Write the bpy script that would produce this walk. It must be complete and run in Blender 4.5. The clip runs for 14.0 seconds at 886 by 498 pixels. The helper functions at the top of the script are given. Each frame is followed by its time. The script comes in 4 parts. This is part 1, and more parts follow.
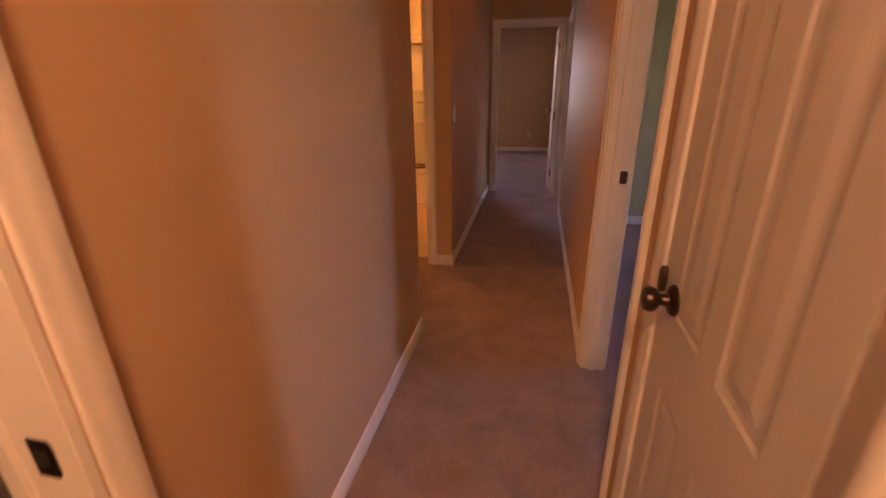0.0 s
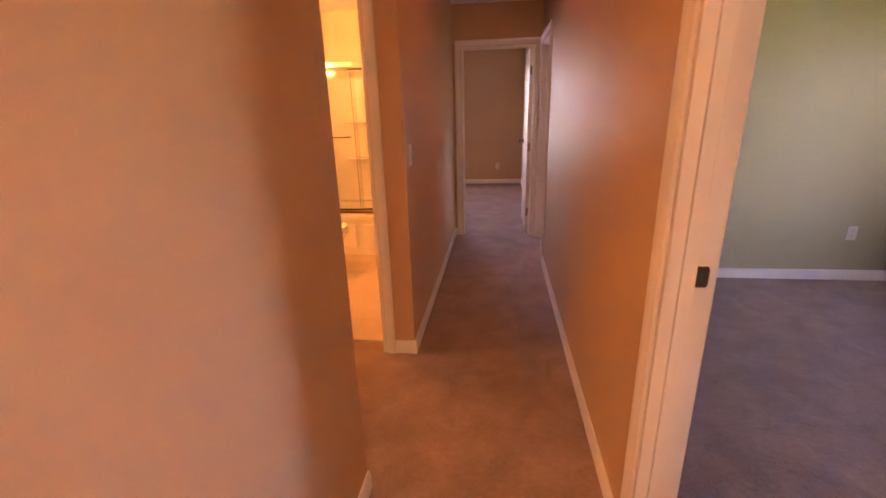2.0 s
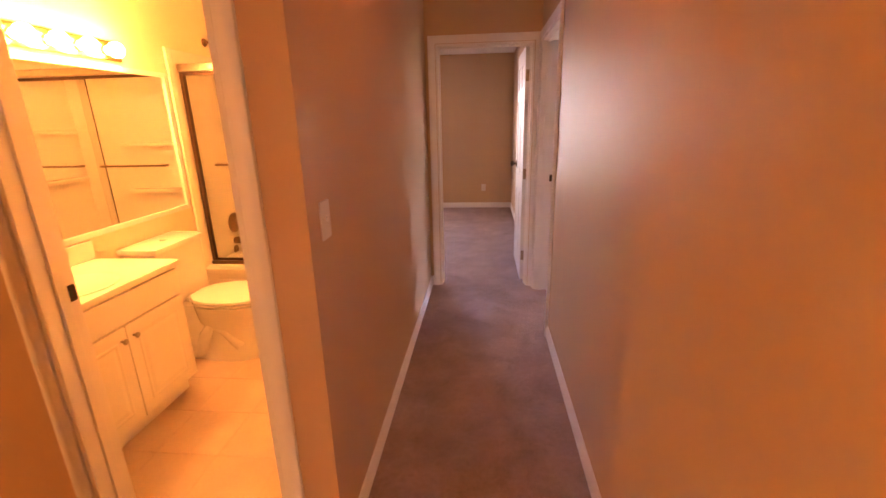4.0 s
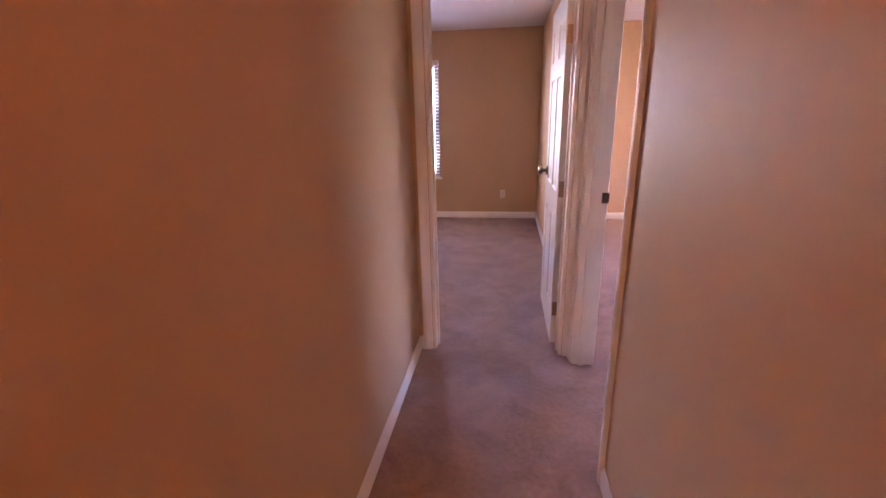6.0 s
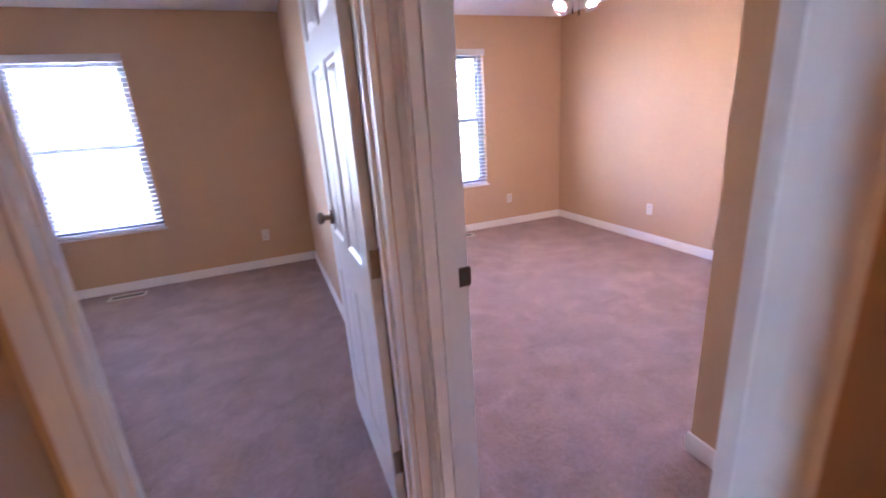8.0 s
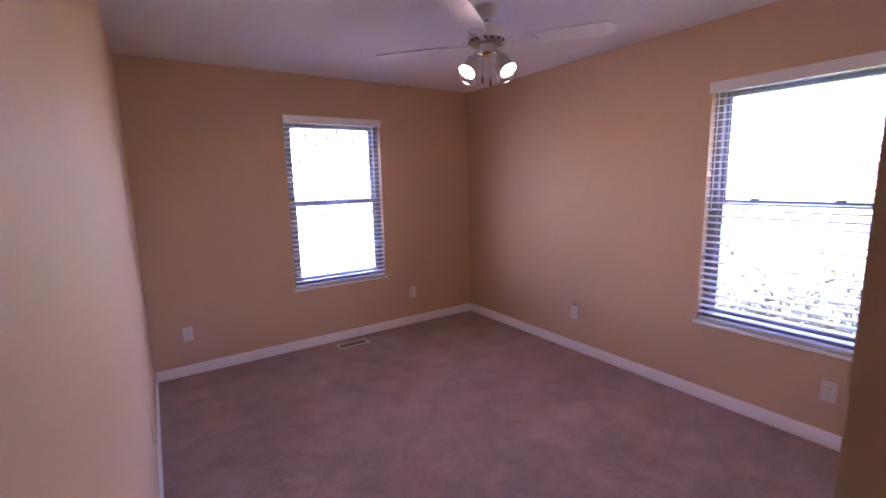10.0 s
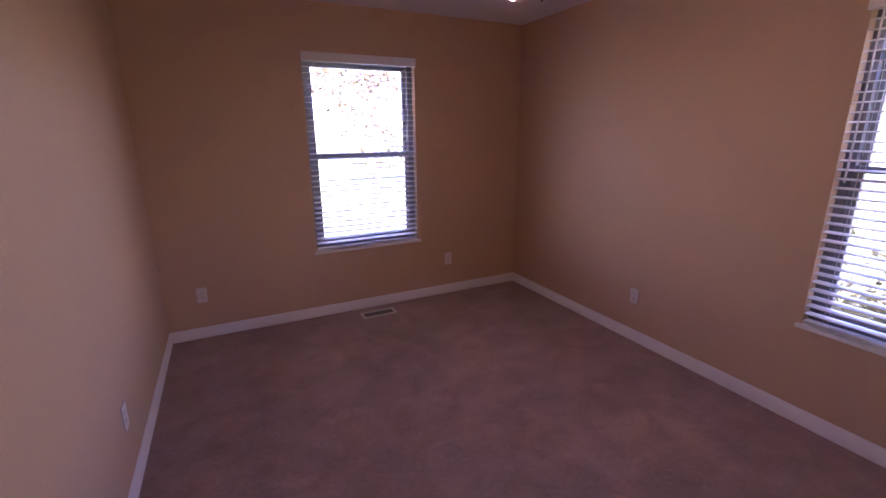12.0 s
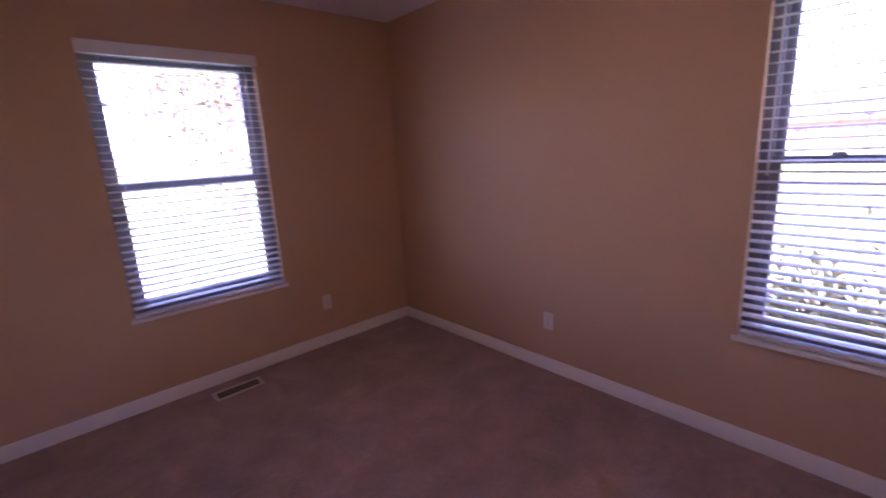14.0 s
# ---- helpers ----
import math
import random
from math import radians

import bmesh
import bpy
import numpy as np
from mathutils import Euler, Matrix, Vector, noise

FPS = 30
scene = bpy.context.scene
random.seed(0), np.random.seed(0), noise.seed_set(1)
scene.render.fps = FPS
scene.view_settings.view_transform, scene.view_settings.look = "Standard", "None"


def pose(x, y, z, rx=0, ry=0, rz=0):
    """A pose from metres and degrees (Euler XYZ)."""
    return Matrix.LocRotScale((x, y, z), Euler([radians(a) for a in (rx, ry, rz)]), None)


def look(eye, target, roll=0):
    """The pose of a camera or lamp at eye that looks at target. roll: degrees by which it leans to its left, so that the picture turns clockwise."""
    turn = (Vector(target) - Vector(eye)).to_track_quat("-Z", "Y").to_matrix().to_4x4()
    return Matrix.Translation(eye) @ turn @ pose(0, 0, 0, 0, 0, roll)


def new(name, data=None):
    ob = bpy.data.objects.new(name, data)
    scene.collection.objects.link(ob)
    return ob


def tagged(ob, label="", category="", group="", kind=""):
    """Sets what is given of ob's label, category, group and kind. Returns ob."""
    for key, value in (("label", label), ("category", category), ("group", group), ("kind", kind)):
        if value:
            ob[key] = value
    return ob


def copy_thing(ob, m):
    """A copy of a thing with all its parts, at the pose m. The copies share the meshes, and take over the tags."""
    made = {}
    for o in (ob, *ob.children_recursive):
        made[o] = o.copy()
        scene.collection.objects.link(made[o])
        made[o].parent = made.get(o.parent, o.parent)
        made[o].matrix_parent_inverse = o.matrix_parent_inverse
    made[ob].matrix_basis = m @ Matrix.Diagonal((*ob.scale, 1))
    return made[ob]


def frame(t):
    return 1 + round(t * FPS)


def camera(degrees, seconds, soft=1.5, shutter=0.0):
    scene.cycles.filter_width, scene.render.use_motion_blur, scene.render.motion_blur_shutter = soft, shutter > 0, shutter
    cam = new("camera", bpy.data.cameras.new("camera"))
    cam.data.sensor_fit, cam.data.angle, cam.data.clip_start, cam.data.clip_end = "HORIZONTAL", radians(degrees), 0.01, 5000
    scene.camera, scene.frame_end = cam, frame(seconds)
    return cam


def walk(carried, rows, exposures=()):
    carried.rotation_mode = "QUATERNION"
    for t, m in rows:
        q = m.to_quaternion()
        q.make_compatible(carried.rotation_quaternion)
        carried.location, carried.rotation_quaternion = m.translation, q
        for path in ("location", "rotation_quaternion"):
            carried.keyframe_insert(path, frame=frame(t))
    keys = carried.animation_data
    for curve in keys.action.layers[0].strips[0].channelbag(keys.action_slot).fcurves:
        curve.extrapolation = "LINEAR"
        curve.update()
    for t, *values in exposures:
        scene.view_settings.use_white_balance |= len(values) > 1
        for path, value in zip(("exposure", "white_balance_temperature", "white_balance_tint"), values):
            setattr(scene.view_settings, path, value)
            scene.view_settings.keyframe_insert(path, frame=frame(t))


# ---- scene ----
cam = camera(91.2, 14.0, 1.6, 0.35)
PATH = [
    (0, (-0.286, 0.044, 1.42), (-0.673, 1.869, 0.698), -0.8),
    (0.5, (-0.379, 0.236, 1.441), (-0.679, 2.11, 0.811), -2.3),
    (1, (-0.386, 0.446, 1.414), (-0.674, 2.307, 0.741), -2.4),
    (1.5, (-0.364, 0.696, 1.432), (-0.69, 2.561, 0.785), -1.4),
    (2, (-0.405, 0.972, 1.432), (-0.654, 2.858, 0.817), -1.6),
    (2.5, (-0.408, 1.27, 1.435), (-0.628, 3.16, 0.818), -2.4),
    (3, (-0.37, 1.591, 1.447), (-0.665, 3.484, 0.875), -0.7),
    (3.5, (-0.412, 1.888, 1.455), (-0.634, 3.795, 0.893), -1.0),
    (3.7, (-0.433, 2.001, 1.472), (-0.61, 3.91, 0.903), -1.3),
    (5.8, (-0.35, 3.365, 1.402), (-0.657, 5.255, 0.825), -1.9),
    (6, (-0.382, 3.51, 1.418), (-0.664, 5.4, 0.826), -1.4),
    (6.5, (-0.419, 3.833, 1.413), (-0.522, 5.746, 0.838), -2.4),
    (7, (-0.398, 4.162, 1.398), (-0.358, 6.074, 0.81), -2.4),
    (7.5, (-0.39, 4.488, 1.399), (-0.097, 6.365, 0.774), -2.7),
    (8, (-0.331, 4.804, 1.415), (0.368, 6.582, 0.825), -4.0),
    (8.5, (-0.158, 5.061, 1.464), (0.741, 6.799, 1.047), -2.3),
    (8.7, (-0.104, 5.148, 1.472), (0.894, 6.839, 1.097), -1.8),
    (10.8, (0.527, 5.861, 1.542), (1.627, 7.503, 1.232), -1.4),
    (11, (0.574, 5.895, 1.545), (1.63, 7.556, 1.191), -1.3),
    (11.5, (0.635, 5.952, 1.522), (1.533, 7.666, 1.017), -0.5),
    (12, (0.697, 6.021, 1.519), (1.551, 7.752, 0.995), -0.5),
    (12.5, (0.753, 6.189, 1.577), (1.734, 7.91, 1.303), -1.8),
    (13, (0.82, 6.334, 1.564), (1.839, 8.037, 1.32), -2.5),
    (13.5, (0.939, 6.469, 1.544), (1.988, 8.136, 1.195), -2.2),
    (14, (1.046, 6.566, 1.449), (2.348, 8.018, 1.002), -3.1),
]
walk(cam, [(t, look(eye, target, roll)) for t, eye, target, roll in PATH],
     [(0.0, 5.0, 6800, 59), (0.5, 5.4, 6900, 60), (1.5, 5.9, 6850, 62), (2.5, 6.25, 6900, 61), (3.0, 6.55, 7000, 58), (3.7, 6.55, 7100, 57), (6.0, 6.3, 6150, 60), (7.0, 6.4, 5450, 48), (7.5, 6.45, 5050, 41), (8.0, 6.3, 5000, 39),
      (8.7, 5.8, 5000, 40), (10.8, 4.1, 5500, 62), (11.5, 3.85, 5500, 62), (12.0, 3.9, 5600, 64), (12.5, 4.15, 5600, 65), (13.0, 4.0, 5650, 66), (13.4, 3.85, 5800, 67), (14.0, 3.7, 5550, 67)])

# ---- light: a clear sky with sun, the window's skylight, warm bath bulbs, fan bulbs ----
world = bpy.data.worlds.new("sky")
scene.world = world
world.use_nodes = True
wn = world.node_tree
sky = wn.nodes.new("ShaderNodeTexSky")
sky.sky_type, sky.sun_disc = "NISHITA", False
sky.sun_elevation, sky.sun_rotation = radians(37), radians(200)
wn.links.new(sky.outputs["Color"], wn.nodes["Background"].inputs["Color"])
wn.nodes["Background"].inputs["Strength"].default_value = 0.15
sun = new("sun", bpy.data.lights.new("sun", "SUN"))
sun.data.energy, sun.data.angle, sun.data.color = 5.0, radians(0.6), (1.0, 0.95, 0.88)
sun.matrix_world = look((0, 0, 40), (18.3, 49.8, 0))


lamp = new("corridor_lamp", bpy.data.lights.new("corridor_lamp", "AREA"))
lamp.data.shape, lamp.data.size, lamp.data.energy, lamp.data.color = "DISK", 0.28, 0.40, (1.0, 0.60, 0.14)
lamp.matrix_world = pose(-3.5, 2.79, 2.330)

# the open sky's light in the end bedroom's window opening
skylight = new("window_skylight", bpy.data.lights.new("window_skylight", "AREA"))
skylight.data.shape, skylight.data.size, skylight.data.size_y, skylight.data.energy, skylight.data.color = "RECTANGLE", 0.86, 1.46, 0.75, (0.90, 0.95, 0.92)
skylight.matrix_world = pose(-1.745, 9.724, 1.333, -90, 0, 0)


# ---- materials ----
def shade(name, color, rough=0.5, metal=0.0, mottle=0.06, scale=6.0, fine=0.0, fine_scale=300.0, bump=0.0, bump_scale=200.0, coat=0.0, vary=0.0, spec=0.5):
    """A surface with large soft mottling, fine grain and relief, in object metres."""
    m = bpy.data.materials.new(name)
    m.use_nodes = True
    t = m.node_tree
    b = t.nodes["Principled BSDF"]
    geo = t.nodes.new("ShaderNodeNewGeometry")
    n1 = t.nodes.new("ShaderNodeTexNoise")
    n1.inputs["Scale"].default_value, n1.inputs["Detail"].default_value = scale, 4.0
    t.links.new(geo.outputs["Position"], n1.inputs["Vector"])
    n2 = t.nodes.new("ShaderNodeTexNoise")
    n2.inputs["Scale"].default_value, n2.inputs["Detail"].default_value = fine_scale, 2.0
    t.links.new(geo.outputs["Position"], n2.inputs["Vector"])
    a1 = t.nodes.new("ShaderNodeMath")
    a1.operation = "MULTIPLY_ADD"
    a1.inputs[1].default_value, a1.inputs[2].default_value = 2 * mottle, 1 - mottle
    t.links.new(n1.outputs["Fac"], a1.inputs[0])
    a2 = t.nodes.new("ShaderNodeMath")
    a2.operation = "MULTIPLY_ADD"
    a2.inputs[1].default_value, a2.inputs[2].default_value = 2 * fine, 1 - fine
    t.links.new(n2.outputs["Fac"], a2.inputs[0])
    a3 = t.nodes.new("ShaderNodeMath")
    a3.operation = "MULTIPLY"
    t.links.new(a1.outputs[0], a3.inputs[0])
    t.links.new(a2.outputs[0], a3.inputs[1])
    last = a3.outputs[0]
    if vary:
        info = t.nodes.new("ShaderNodeObjectInfo")
        a4 = t.nodes.new("ShaderNodeMath")
        a4.operation = "MULTIPLY_ADD"
        a4.inputs[1].default_value, a4.inputs[2].default_value = 2 * vary, 1 - vary
        t.links.new(info.outputs["Random"], a4.inputs[0])
        a5 = t.nodes.new("ShaderNodeMath")
        a5.operation = "MULTIPLY"
        t.links.new(last, a5.inputs[0])
        t.links.new(a4.outputs[0], a5.inputs[1])
        last = a5.outputs[0]
    mix = t.nodes.new("ShaderNodeVectorMath")
    mix.operation = "SCALE"
    mix.inputs[0].default_value = color
    t.links.new(last, mix.inputs["Scale"])
    t.links.new(mix.outputs["Vector"], b.inputs["Base Color"])
    b.inputs["Specular IOR Level"].default_value = spec
    b.inputs["Roughness"].default_value, b.inputs["Metallic"].default_value, b.inputs["Coat Weight"].default_value = rough, metal, coat
    if bump:
        n3 = t.nodes.new("ShaderNodeTexNoise")
        n3.inputs["Scale"].default_value, n3.inputs["Detail"].default_value = bump_scale, 3.0
        t.links.new(geo.outputs["Position"], n3.inputs["Vector"])
        bp = t.nodes.new("ShaderNodeBump")
        bp.inputs["Strength"].default_value, bp.inputs["Distance"].default_value = bump, 0.004
        t.links.new(n3.outputs["Fac"], bp.inputs["Height"])
        t.links.new(bp.outputs["Normal"], b.inputs["Normal"])
    return m


def glow(name, color, strength):
    m = bpy.data.materials.new(name)
    m.use_nodes = True
    b = m.node_tree.nodes["Principled BSDF"]
    b.inputs["Base Color"].default_value = (0.9, 0.9, 0.9, 1)
    b.inputs["Emission Color"].default_value, b.inputs["Emission Strength"].default_value = (*color, 1), strength
    return m


def clear(name, tint, gloss):
    """Thin clear glass: mostly see-through, with a mirror's share that grows at grazing angles."""
    m = bpy.data.materials.new(name)
    m.use_nodes = True
    t = m.node_tree
    t.nodes.remove(t.nodes["Principled BSDF"])
    tr, gl, mx, lw, pw, fr = (t.nodes.new(k) for k in ("ShaderNodeBsdfTransparent", "ShaderNodeBsdfGlossy", "ShaderNodeMixShader", "ShaderNodeLayerWeight", "ShaderNodeMath", "ShaderNodeMath"))
    tr.inputs["Color"].default_value = (*tint, 1)
    gl.inputs["Roughness"].default_value = gloss
    lw.inputs["Blend"].default_value = 0.5
    pw.operation, fr.operation = "POWER", "MULTIPLY_ADD"
    pw.inputs[1].default_value, fr.inputs[1].default_value, fr.inputs[2].default_value = 5.0, 0.92, 0.035
    t.links.new(lw.outputs["Facing"], pw.inputs[0])
    t.links.new(pw.outputs[0], fr.inputs[0])
    t.links.new(fr.outputs[0], mx.inputs[0])
    t.links.new(tr.outputs[0], mx.inputs[1])
    t.links.new(gl.outputs[0], mx.inputs[2])
    t.links.new(mx.outputs[0], t.nodes["Material Output"].inputs["Surface"])
    return m


PAINT = shade("beige_eggshell_paint", (0.57, 0.388, 0.235), 0.52, mottle=0.03, scale=2.5, bump=0.10, bump_scale=260, spec=0.08)
GREEN = shade("olive_green_paint", (0.41, 0.375, 0.205), 0.42, mottle=0.03, scale=2.5, bump=0.10, bump_scale=260)
CEIL = shade("white_ceiling_paint", (0.78, 0.77, 0.78), 0.9, mottle=0.03, scale=3, fine=0.05, fine_scale=120, bump=0.5, bump_scale=90)
BATHPAINT = shade("cream_bath_paint", (0.80, 0.72, 0.52), 0.4, mottle=0.02, scale=2.5, bump=0.08, bump_scale=260)
TRIM = shade("white_semigloss_trim", (0.80, 0.77, 0.74), 0.50, mottle=0.03, scale=9, spec=0.3)
DOORPAINT = shade("white_door_enamel", (0.70, 0.675, 0.65), 0.30, mottle=0.03, scale=7, bump=0.05, bump_scale=90)
CARPET = shade("taupe_carpet", (0.36, 0.29, 0.255), 0.95)
VINYL = shade("cream_vinyl_floor", (0.54, 0.42, 0.30), 0.35, mottle=0.12, scale=5, fine=0.05, fine_scale=60, bump=0.05, bump_scale=40, vary=0.05)
VINYLPVC = shade("grey_window_frame", (0.22, 0.215, 0.225), 0.35, mottle=0.02)
SLAT = shade("white_blind_slat", (0.72, 0.70, 0.68), 0.4, mottle=0.03, vary=0.04)
PLATE = shade("white_plastic_plate", (0.70, 0.63, 0.55), 0.3, mottle=0.01)
# near-black colour for the shade inside slots, holes and the register's opening
DARK = shade("hole_shade", (0.03, 0.03, 0.03), 0.6, mottle=0.02)
BRONZE = shade("oil_rubbed_bronze", (0.075, 0.05, 0.04), 0.32, 0.9, mottle=0.2, scale=60)
AGED = shade("aged_bronze_fixture", (0.19, 0.13, 0.085), 0.3, 1.0, mottle=0.15, scale=70)
NICKEL = shade("brushed_nickel", (0.42, 0.38, 0.33), 0.28, 1.0, mottle=0.1, scale=80)
PORCELAIN = shade("white_porcelain", (0.82, 0.80, 0.76), 0.12, mottle=0.02, coat=0.4)
ACRYLIC = shade("white_acrylic_surround", (0.80, 0.77, 0.70), 0.2, mottle=0.03, scale=3)
CABINET = shade("white_cabinet_paint", (0.78, 0.75, 0.68), 0.35, mottle=0.03)
MARBLE = shade("cultured_marble_top", (0.80, 0.77, 0.70), 0.15, mottle=0.07, scale=8)
GLASS = clear("window_glass", (0.97, 0.98, 0.98), 0.0)
SHOWERGLASS = clear("shower_glass", (0.93, 0.94, 0.92), 0.02)
MIRROR = shade("mirror_silver", (0.92, 0.92, 0.90), 0.01, 1.0, mottle=0.0)
VENT = shade("painted_metal_register", (0.62, 0.56, 0.48), 0.4, 0.0, mottle=0.05)
BATHBULB = glow("warm_bath_bulb", (1.0, 0.45, 0.085), 3.4)
FANBULB = glow("fan_bulb", (1.0, 0.70, 0.40), 7.0)
HALLGLASS = glow("amber_dome", (1.0, 0.60, 0.14), 0.6)
# glow of two unseen domes, added only to warm the hall's walls
HALLFILL_C = glow("dim_amber_fill_dome", (1.0, 0.38, 0.10), 0.115)
HALLFILL_B = glow("warm_fill_dome", (1.0, 0.66, 0.26), 3.9)
FROST = shade("frosted_glass_shade", (0.55, 0.50, 0.45), 0.35, mottle=0.05, scale=30)
HINGE = shade("tarnished_hinge", (0.36, 0.27, 0.19), 0.36, 1.0, mottle=0.2, scale=60)
BRASS = shade("polished_brass", (0.55, 0.38, 0.16), 0.25, 1.0, mottle=0.05)
FANWHITE = shade("white_fan_enamel", (0.72, 0.71, 0.72), 0.35, mottle=0.03)


def carpet_nodes(m, color):
    """Cut pile: tufts, brushed patches and long soft traffic marks."""
    t = m.node_tree
    b = t.nodes["Principled BSDF"]
    for link in [k for k in t.links if k.to_socket == b.inputs["Base Color"]]:
        t.links.remove(link)
    geo = t.nodes.new("ShaderNodeNewGeometry")

    def field(scale, detail, lo, hi, warp=0.0):
        n = t.nodes.new("ShaderNodeTexNoise")
        n.inputs["Scale"].default_value, n.inputs["Detail"].default_value, n.inputs["Distortion"].default_value = scale, detail, warp
        t.links.new(geo.outputs["Position"], n.inputs["Vector"])
        r = t.nodes.new("ShaderNodeMapRange")
        r.inputs["From Min"].default_value, r.inputs["From Max"].default_value = 0.3, 0.7
        r.inputs["To Min"].default_value, r.inputs["To Max"].default_value = lo, hi
        t.links.new(n.outputs["Fac"], r.inputs["Value"])
        return n, r.outputs["Result"]

    def times(a, c):
        k = t.nodes.new("ShaderNodeMath")
        k.operation = "MULTIPLY"
        t.links.new(a, k.inputs[0])
        t.links.new(c, k.inputs[1])
        return k.outputs[0]
    tuft, f1 = field(260, 2, 0.72, 1.28)
    brush, f2 = field(5.5, 3, 0.82, 1.14, 0.7)
    wear, f3 = field(1.5, 2, 0.90, 1.10, 0.4)
    clump, f4 = field(40, 2, 0.90, 1.10)
    v = t.nodes.new("ShaderNodeVectorMath")
    v.operation = "SCALE"
    v.inputs[0].default_value = color
    t.links.new(times(times(f1, f4), times(f2, f3)), v.inputs["Scale"])
    t.links.new(v.outputs["Vector"], b.inputs["Base Color"])
    add = t.nodes.new("ShaderNodeMath")
    add.operation = "ADD"
    t.links.new(tuft.outputs["Fac"], add.inputs[0])
    t.links.new(clump.outputs["Fac"], add.inputs[1])
    bp = t.nodes.new("ShaderNodeBump")
    bp.inputs["Strength"].default_value, bp.inputs["Distance"].default_value = 0.9, 0.008
    t.links.new(add.outputs[0], bp.inputs["Height"])
    t.links.new(bp.outputs["Normal"], b.inputs["Normal"])
    b.inputs["Specular IOR Level"].default_value = 0.15
    b.inputs["Sheen Weight"].default_value = 0.25


carpet_nodes(CARPET, (0.354, 0.231, 0.191))


# ---- mesh helpers ----
def mesh(name, bm, material, smooth=False):
    me = bpy.data.meshes.new(name)
    bmesh.ops.recalc_face_normals(bm, faces=bm.faces)
    bm.to_mesh(me)
    bm.free()
    me.materials.append(material)
    if smooth:
        for p in me.polygons:
            p.use_smooth = True
        me.set_sharp_from_angle(angle=radians(38))
    return me


def part(name, bm, material, parent=None, label="", smooth=False):
    ob = new(name, bm if isinstance(bm, bpy.types.Mesh) else mesh(name, bm, material, smooth))
    if parent:
        ob.parent = parent
    return tagged(ob, label=label)


def thing(name, label, category, group="", kind="", at=None):
    ob = new(name)
    ob.empty_display_size = 0.1
    if at is not None:
        ob.matrix_world = at
    return tagged(ob, label, category, group, kind)


def box(x0, x1, y0, y1, z0, z1, bm=None, bevel=0.0):
    """A block; with bevel its edges are rounded off."""
    bm = bm or bmesh.new()
    tmp = bmesh.new() if bevel else bm
    v = [tmp.verts.new((x, y, z)) for x in (x0, x1) for y in (y0, y1) for z in (z0, z1)]
    for f in ((0, 1, 3, 2), (4, 6, 7, 5), (0, 4, 5, 1), (2, 3, 7, 6), (0, 2, 6, 4), (1, 5, 7, 3)):
        tmp.faces.new([v[i] for i in f])
    if bevel:
        bmesh.ops.bevel(tmp, geom=tmp.edges[:], offset=bevel, segments=2, affect="EDGES", profile=0.6)
        me = bpy.data.meshes.new("tmp")
        tmp.to_mesh(me)
        tmp.free()
        bm.from_mesh(me)
        bpy.data.meshes.remove(me)
    return bm


def lathe(rings, segments=20, bm=None, m=None):
    """A turned body about z from (radius, height) rings, closed at both ends."""
    bm = bm or bmesh.new()
    m = m or Matrix()
    rows = [[bm.verts.new(m @ Vector((r * math.cos(2 * math.pi * i / segments), r * math.sin(2 * math.pi * i / segments), z))) for i in range(segments)] for r, z in rings]
    for a, b in zip(rows, rows[1:]):
        for i in range(segments):
            j = (i + 1) % segments
            bm.faces.new((a[i], a[j], b[j], b[i]))
    bm.faces.new(rows[0][::-1])
    bm.faces.new(rows[-1])
    return bm


def tube(points, radius, segments=10, bm=None):
    """A round bar along points."""
    bm = bm or bmesh.new()
    pts = [Vector(p) for p in points]
    rows = []
    for i, p in enumerate(pts):
        d = (pts[min(i + 1, len(pts) - 1)] - pts[max(i - 1, 0)]).normalized()
        q = d.to_track_quat("Z", "Y").to_matrix()
        r = radius[i] if isinstance(radius, (list, tuple)) else radius
        rows.append([bm.verts.new(p + q @ Vector((r * math.cos(2 * math.pi * k / segments), r * math.sin(2 * math.pi * k / segments), 0))) for k in range(segments)])
    for a, b in zip(rows, rows[1:]):
        for k in range(segments):
            j = (k + 1) % segments
            bm.faces.new((a[k], a[j], b[j], b[k]))
    bm.faces.new(rows[0][::-1])
    bm.faces.new(rows[-1])
    return bm


def prism(outline, depth, bm=None, m=None):
    """A plate with the given (x, y) outline, from z 0 to depth, placed by m."""
    bm = bm or bmesh.new()
    m = m or Matrix()
    lo = [bm.verts.new(m @ Vector((x, y, 0))) for x, y in outline]
    hi = [bm.verts.new(m @ Vector((x, y, depth))) for x, y in outline]
    bm.faces.new(lo[::-1])
    bm.faces.new(hi)
    n = len(lo)
    for i in range(n):
        bm.faces.new((lo[i], lo[(i + 1) % n], hi[(i + 1) % n], hi[i]))
    return bm


